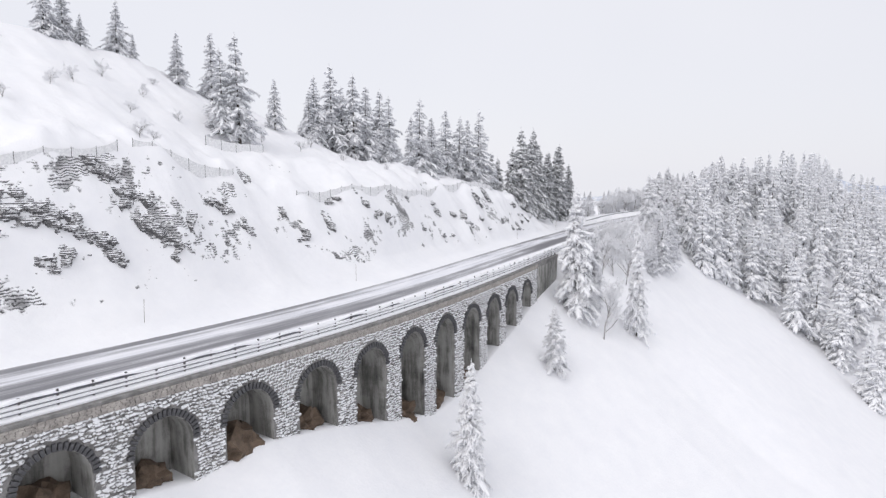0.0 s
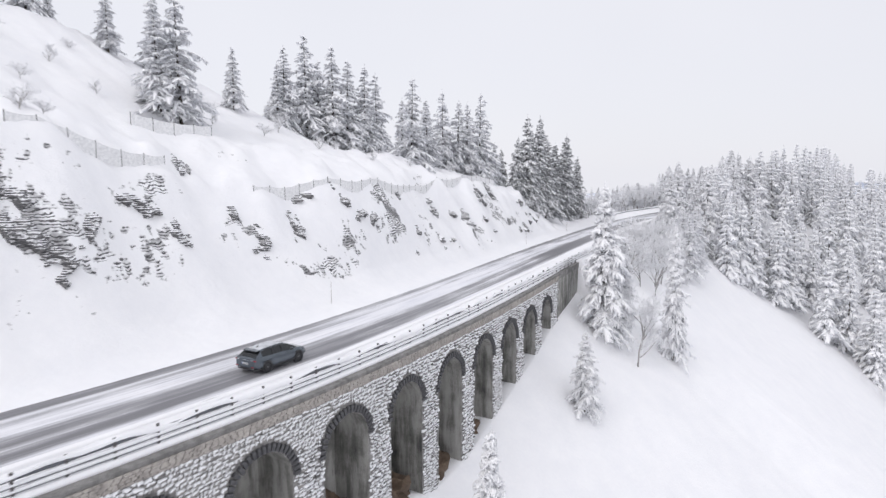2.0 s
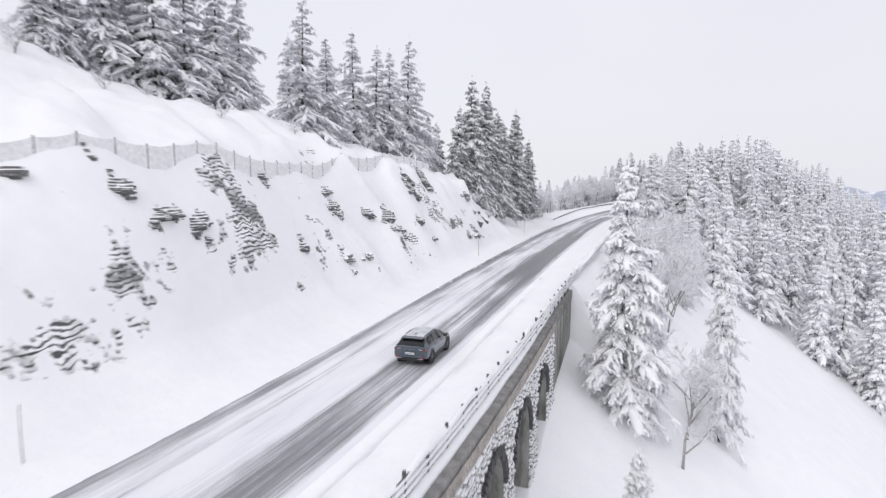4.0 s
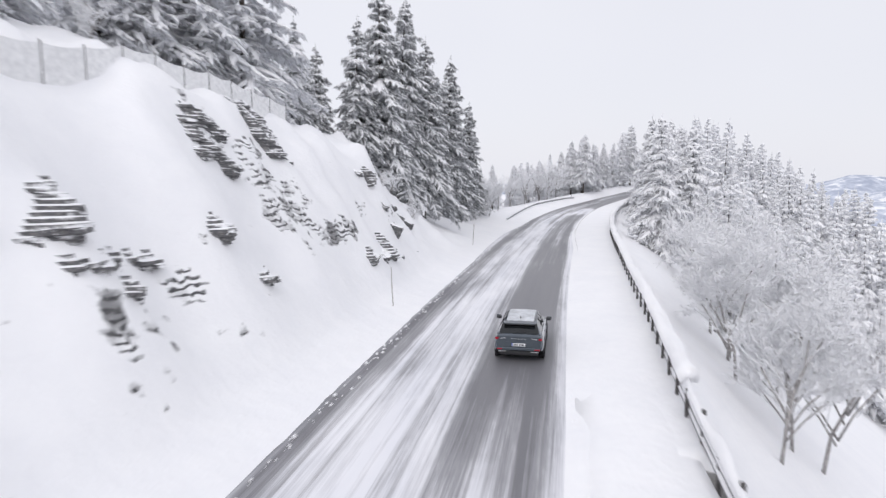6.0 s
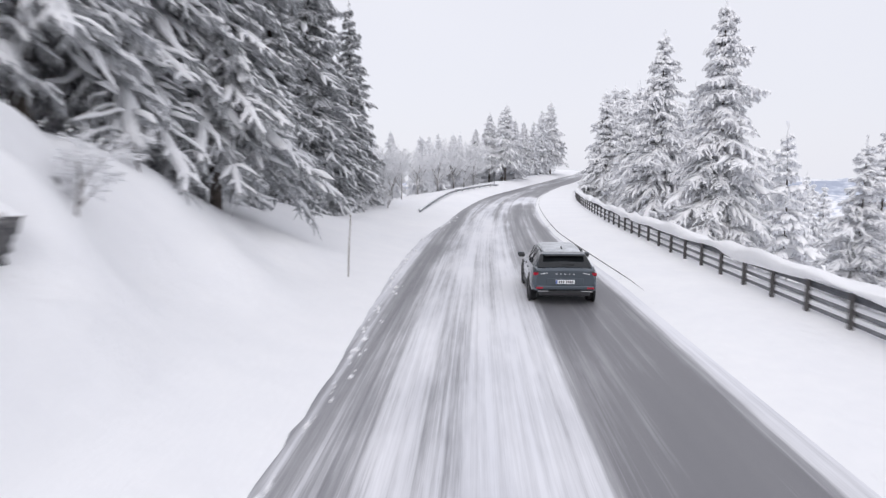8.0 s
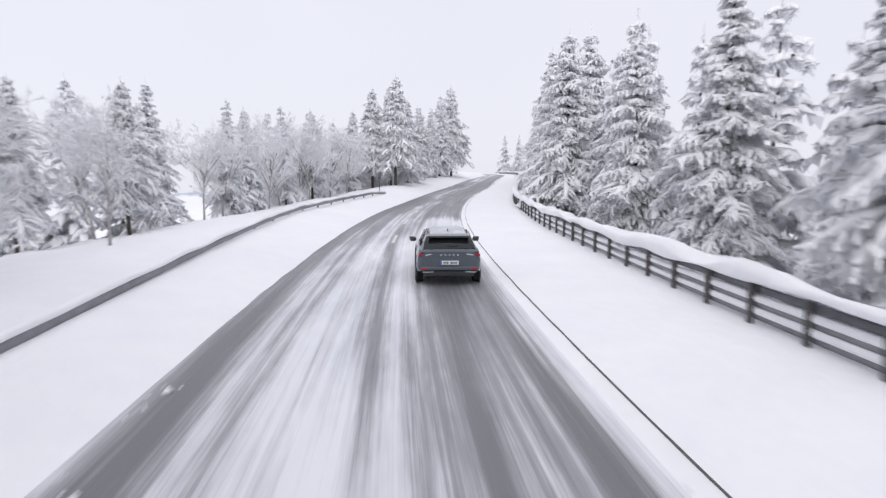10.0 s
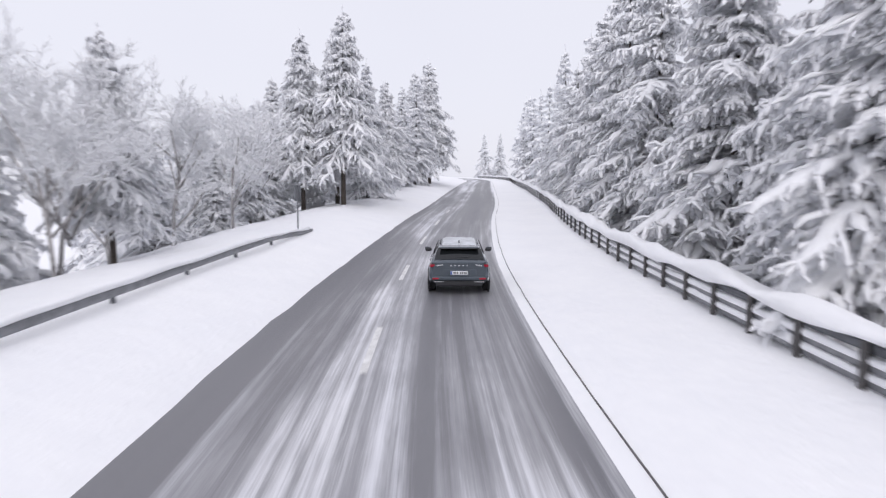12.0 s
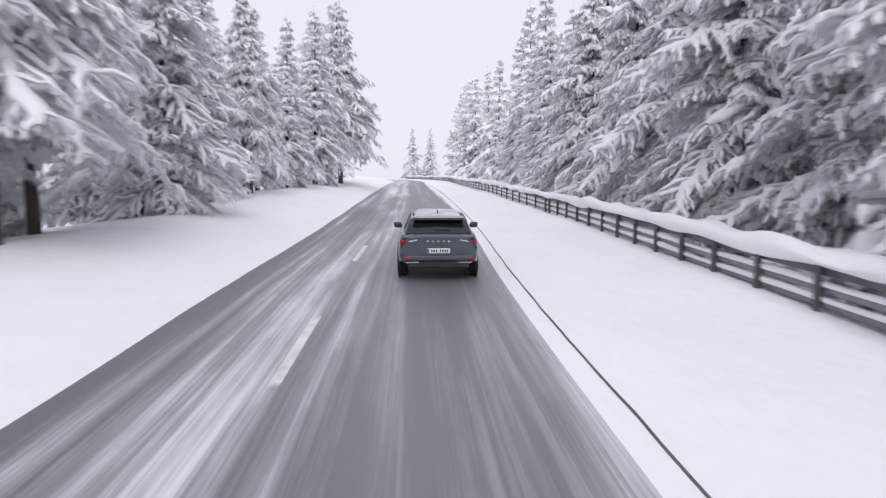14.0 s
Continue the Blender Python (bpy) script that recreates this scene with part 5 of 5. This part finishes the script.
# ---- the car ----
M["paint"] = plain("grey_green_car_paint", (0.085, 0.103, 0.124), 0.22, 0.5, grain=0.05, scale=3.0, bumps=0.0, clear=0.6)
M["glass"] = plain("dark_car_glass", (0.012, 0.014, 0.016), 0.06, 0.0, grain=0.05, bumps=0.0)
M["rubber"] = plain("black_tyre_rubber", (0.02, 0.02, 0.022), 0.85, grain=0.2, scale=12)
M["trim"] = plain("black_plastic_trim", (0.022, 0.022, 0.025), 0.45, grain=0.2, scale=10)
M["alloy"] = plain("grey_alloy", (0.28, 0.29, 0.30), 0.35, 0.8, grain=0.1, scale=8)
M["chrome"] = plain("bright_metal", (0.72, 0.73, 0.74), 0.2, 0.9, grain=0.03, bumps=0.0)
M["plate"] = plain("white_plate", (0.75, 0.76, 0.78), 0.5, grain=0.04, bumps=0.0)
M["blue"] = plain("blue_band", (0.03, 0.08, 0.35), 0.5, grain=0.04, bumps=0.0)
M["ink"] = plain("black_ink", (0.03, 0.03, 0.035), 0.6, grain=0.05, bumps=0.0)
red, nt_red, b_red = nodes_of("red_lamp")
nt_red.links.new(ramp(nt_red, noise_node(nt_red, 30), ((0.3, (0.20, 0.008, 0.018)), (0.7, (0.30, 0.012, 0.026)))), b_red.inputs["Base Color"])
b_red.inputs["Roughness"].default_value = 0.15
b_red.inputs["Emission Color"].default_value, b_red.inputs["Emission Strength"].default_value = (1, 0.03, 0.08, 1), 0.06
M["red"] = red
M["dusted"] = plain("thin_wet_snow", (0.55, 0.57, 0.60), 0.4, grain=0.25, scale=3.0)

# y, bottom, belt height, half width at belt, half width at the flank
HULL = ((-2.33, 0.52, 0.98, 0.72, 0.80), (-2.27, 0.40, 1.03, 0.79, 0.87), (-2.08, 0.32, 1.07, 0.83, 0.92), (-1.6, 0.27, 1.06, 0.85, 0.94), (-0.8, 0.25, 1.04, 0.86, 0.935),
        (0.0, 0.25, 1.02, 0.86, 0.93), (0.9, 0.25, 1.00, 0.86, 0.935), (1.5, 0.27, 0.97, 0.83, 0.94), (1.95, 0.31, 0.90, 0.77, 0.90), (2.2, 0.36, 0.80, 0.68, 0.80), (2.32, 0.45, 0.68, 0.55, 0.66))
# y, roof height, half width of roof, belt height there
CABIN = ((-2.16, 1.085, 0.72, 1.065), (-1.90, 1.28, 0.68, 1.065), (-1.68, 1.425, 0.63, 1.06), (-1.30, 1.475, 0.61, 1.055), (-0.75, 1.50, 0.61, 1.04), (0.0, 1.51, 0.60, 1.02), (0.42, 1.46, 0.60, 1.01), (0.85, 1.30, 0.62, 1.00), (1.35, 1.03, 0.70, 0.985))


def car():
    body = new("car")
    tagged(body, "grey-green electric family car with snow on its roof, driving", "car")
    verts, faces = [], []
    rows = []
    for y, zb, zt, wb, wf in HULL:
        half = ((0.0, zb), (0.75 * wf, zb), (0.97 * wf, zb + 0.10), (wf, zb + 0.30 * (zt - zb)), (wf, zb + 0.55 * (zt - zb)), (0.5 * (wf + wb), zt - 0.10), (wb, zt), (0.5 * wb, zt + 0.025), (0.0, zt + 0.03))
        ring = [(x, y, z) for x, z in half] + [(-x, y, z) for x, z in half[-2:0:-1]]
        rows.append(len(verts))
        verts += ring
    n = len(ring)
    for a, b in zip(rows, rows[1:]):
        faces += [(a + k, a + (k + 1) % n, b + (k + 1) % n, b + k) for k in range(n)]
    faces += [tuple(range(rows[0], rows[0] + n)), tuple(range(rows[-1], rows[-1] + n))[::-1]]
    me = mesh_from("body", verts, faces, True)
    hull = part("body", me, M["paint"], body)
    me.set_sharp_from_angle(angle=radians(38))

    def band(name, material, keep, label="", lift=0.0, glue=True):
        """Faces of the cabin's skin for which keep(station, strip) holds; strips 0 to 2 on the right, 3 to 5 on the left."""
        v, f = [], []
        for i, ((ya, za, wa, ba), (yb, zb, wb, bb)) in enumerate(zip(CABIN, CABIN[1:])):
            def sec(y, z, w, b):
                belt = float(np.interp(y, [h[0] for h in HULL], [h[3] for h in HULL]))
                k = min(1, max(0, (z - b) / 0.5))
                right = [(belt - 0.01, b - 0.02), (w + 0.02, z - 0.07 * k), (w - 0.10, z - 0.01), (0, z + 0.015)]
                return [(x, y, q + lift) for x, q in right] + [(-x, y, q + lift) for x, q in right[-2::-1]]
            A, B = sec(ya, za, wa, ba), sec(yb, zb, wb, bb)
            for j in range(6):
                if keep(i, j):
                    o = len(v)
                    v += [A[j], A[j + 1], B[j + 1], B[j]]
                    f.append((o, o + 3, o + 2, o + 1))
        bm = bmesh.new()
        tmp = mesh_from("tmp", v, f)
        bm.from_mesh(tmp)
        bpy.data.meshes.remove(tmp)
        bmesh.ops.remove_doubles(bm, verts=bm.verts, dist=1e-4)
        bmesh.ops.solidify(bm, geom=bm.faces[:], thickness=0.012)
        return part(name, as_mesh(bm, name, False), material, body, label)

    side = lambda j: j in (0, 5)
    band("roof", M["paint"], lambda i, j: not side(j) and 2 <= i <= 5)
    band("rear_window", M["glass"], lambda i, j: not side(j) and i < 2, "dark tinted rear window")
    band("windscreen", M["glass"], lambda i, j: not side(j) and i > 5)
    band("rear_pillar", M["paint"], lambda i, j: j == 0 and i < 2)
    band("rear_pillar", M["paint"], lambda i, j: j == 5 and i < 2)
    for jj in (0, 5):
        for span in ((2, 3), (4,), (5, 6), (7,)):
            band("side_window", M["glass"], lambda i, j, s=span, q=jj: j == q and i in s)
    for sx in (1, -1):
        for y in (-0.77, 0.03):
            part("door_pillar", box_bm(0.02, 0.07, 0.42, 0.006, pose(sx * 0.745, y, 1.25, 0, -sx * 24, 0)), M["trim"], body)
    # snow dusted over the roof
    v, f = [], []
    gx, gy = 9, 14
    for i in range(gy + 1):
        for k in range(gx + 1):
            y, x = -1.62 + 1.95 * i / gy, -0.52 + 1.04 * k / gx
            z = float(np.interp(y, [c[0] for c in CABIN], [c[1] for c in CABIN])) + 0.017 - 0.03 * abs(x) ** 2
            edge = min(i, gy - i, k, gx - k) > 0
            v.append((x, y, z + (0.016 + 0.01 * noise.noise((x * 5, y * 5, 0)) if edge else -0.012)))
    for i in range(gy):
        for k in range(gx):
            a = i * (gx + 1) + k
            f.append((a, a + 1, a + gx + 2, a + gx + 1))
    part("roof_snow", mesh_from("roof_snow", v, f, True), M["dusted"], body, "thin wet snow on the roof")
    part("roof_fin", box_bm(0.03, 0.16, 0.07, 0.012, pose(0, -1.32, 1.53, 10)), M["trim"], body)
    part("spoiler", box_bm(1.20, 0.30, 0.035, 0.014, pose(0, -1.80, 1.425, 7)), M["paint"], body)
    part("spoiler_lip", box_bm(1.12, 0.10, 0.03, 0.010, pose(0, -1.915, 1.388, 10)), M["trim"], body, "gloss black lip under the spoiler")
    part("rear_wiper", box_bm(0.34, 0.02, 0.02, 0.004, pose(0.10, -2.10, 1.15)), M["trim"], body)
    for sx in (1, -1):
        lamp = part("tail_lamp", box_bm(0.40, 0.10, 0.085, 0.02, pose(sx * 0.68, -2.270, 0.930, 0, sx * 6, sx * -9)), M["red"], body, "red tail lamp")
        part("lamp_insert", box_bm(0.20, 0.02, 0.03, 0.005, pose(sx * 0.58, -2.332, 0.925, 0, sx * 9, sx * -6)), M["chrome"], lamp, "pale lamp insert")
        part("lamp_shade", box_bm(0.44, 0.06, 0.035, 0.008, pose(sx * 0.60, -2.285, 0.985, 0, sx * 4, sx * -8)), M["trim"], body, "dark ledge over the tail lamp")
        part("reflector", box_bm(0.20, 0.03, 0.05, 0.008, pose(sx * 0.70, -2.372, 0.53, 0, 0, sx * -4)), M["red"], body, "red reflector")
        part("bumper_trim", box_bm(0.30, 0.03, 0.03, 0.006, pose(sx * 0.60, -2.35, 0.435, 0, 0, sx * -6)), M["chrome"], body, "bright bumper trim")
        arm = part("wing_mirror", box_bm(0.21, 0.12, 0.125, 0.035, pose(sx * 1.02, 0.62, 1.06, 0, 0, sx * 8)), M["trim"], body)
        part("mirror_cap", box_bm(0.20, 0.04, 0.10, 0.012, pose(sx * 1.04, 0.70, 1.09, 0, 0, sx * 8)), M["paint"], arm)
        part("sill", box_bm(0.05, 2.5, 0.12, 0.015, pose(sx * 0.92, -0.05, 0.30)), M["trim"], body)
        part("headlamp", box_bm(0.34, 0.12, 0.12, 0.03, pose(sx * 0.60, 2.12, 0.72, 0, 0, sx * -22)), M["glass"], body)
        for y in (-0.55, 0.35):
            part("door_handle", box_bm(0.025, 0.20, 0.035, 0.008, pose(sx * 0.925, y, 0.87)), M["paint"], body)
        part("roof_rail", box_bm(0.035, 1.5, 0.03, 0.01, pose(sx * 0.59, -0.55, 1.455, -1.0)), M["trim"], body)
    part("bumper", box_bm(1.62, 0.12, 0.12, 0.03, pose(0, -2.315, 0.53)), M["paint"], body)
    part("diffuser", box_bm(1.40, 0.14, 0.17, 0.03, pose(0, -2.27, 0.38)), M["trim"], body, "black lower bumper")
    part("tailgate_recess", box_bm(1.02, 0.02, 0.20, 0.008, pose(0, -2.336, 0.70)), M["paint"], body)
    for k in range(5):
        part("badge_mark", box_bm(0.045, 0.012, 0.03, 0.004, pose(-0.24 + 0.12 * k, -2.336, 0.915)), M["chrome"], body)
    plate = part("number_plate", box_bm(0.52, 0.012, 0.11, 0.004, pose(0, -2.356, 0.70)), M["plate"], body, "white number plate with a blue band")
    part("plate_band", box_bm(0.045, 0.008, 0.10, 0.002, pose(-0.235, -2.364, 0.70)), M["blue"], plate)
    for k, x in enumerate((-0.155, -0.10, -0.045, 0.045, 0.10, 0.155, 0.205)):
        part("plate_bar", box_bm(0.035, 0.006, 0.065, 0.002, pose(x, -2.364, 0.70)), M["ink"], plate)
    # wheels
    R = 0.365
    bm = bmesh.new()
    prof = ((R - 0.13, -0.11), (R - 0.04, -0.118), (R, -0.085), (R, 0.085), (R - 0.04, 0.118), (R - 0.13, 0.11), (R - 0.14, 0.0))
    k = 32
    rings = [[bm.verts.new((w, r * math.cos(2 * math.pi * i / k), r * math.sin(2 * math.pi * i / k))) for i in range(k)] for r, w in prof]
    for a, b in zip(rings, rings[1:] + rings[:1]):
        for i in range(k):
            bm.faces.new((a[i], a[(i + 1) % k], b[(i + 1) % k], b[i]))
    tyre = as_mesh(bm, "tyre", True)
    bm = bmesh.new()
    bmesh.ops.create_cone(bm, cap_ends=True, segments=32, radius1=R - 0.13, radius2=R - 0.13, depth=0.06, matrix=pose(0, 0, 0, 0, 90, 0))
    hub = as_mesh(bm, "hub")
    spoke = as_mesh(box_bm(0.05, 0.075, R - 0.15, 0.012, pose(0.07, 0, (R - 0.13) / 2)), "spoke")
    rim_bm = bmesh.new()
    bmesh.ops.create_cone(rim_bm, cap_ends=True, segments=12, radius1=0.06, radius2=0.05, depth=0.04, matrix=pose(0.08, 0, 0, 0, 90, 0))
    cap = as_mesh(rim_bm, "hub_cap")
    wheels = []
    for sx in (1, -1):
        for y in (-1.38, 1.385):
            arch = bmesh.new()
            bmesh.ops.create_cone(arch, cap_ends=True, segments=36, radius1=0.43, radius2=0.43, depth=0.05, matrix=pose(sx * 0.918, y, R + 0.01, 0, 90, 0))
            part("wheel_arch", arch, M["trim"], body)
            wheel = part("wheel", tyre, M["rubber"], body, m=pose(sx * 0.845, y, R, 0, 0, 0 if sx > 0 else 180))
            part("rim", hub, M["trim"], wheel)
            for q in range(5):
                part("spoke", spoke, M["alloy"], wheel, m=pose(0, 0, 0, 72 * q, 0, 0))
            part("hub_cap", cap, M["alloy"], wheel)
            wheels.append((wheel, sx, y))
    return body, wheels


CAR, WHEELS = car()

# seconds, metres along the road, metres right of its middle
CAR_ROWS = ((0.0, -14.0, 1.75), (0.5, -4.6, 1.8), (1.0, 4.3, 1.9), (1.5, 12.3, 1.75), (2.0, 20.4, 1.75), (2.5, 28.6, 1.75), (3.0, 37.2, 1.7), (4.25, 58.9, 1.8),
            (5.5, 80.0, 1.87), (6.0, 88.2, 1.95), (6.5, 96.5, 2.05), (7.0, 104.4, 1.85), (7.5, 112.3, 1.65), (8.0, 120.3, 1.4), (8.5, 130.1, 1.55), (9.0, 139.7, 1.55),
            (10.25, 166.6, 1.5), (11.5, 192.2, 1.4), (12.0, 200.6, 1.45), (12.5, 208.5, 1.5), (13.0, 216.2, 1.5), (13.5, 223.8, 1.5), (14.0, 231.5, 1.75))


def motions():
    rows = []
    for t, s, d in CAR_ROWS:
        p = at(s, d, float(road_z(s)) + 0.035)
        rows.append((t, Matrix.Translation(p) @ pose(0, 0, 0, 0, 0, heading(s))))
    walk(CAR, rows)
    # five-fold rims: a turn by a fifth looks the same, so each step turns by the rest only
    for wheel, sx, y in WHEELS:
        turns = []
        for k in range(141):
            turns.append((k / 10, pose(sx * 0.845, y, 0.365, 0, 0, 0 if sx > 0 else 180) @ pose(0, 0, 0, -sx * 84.0 * k, 0, 0)))
        walk(wheel, turns)


motions()
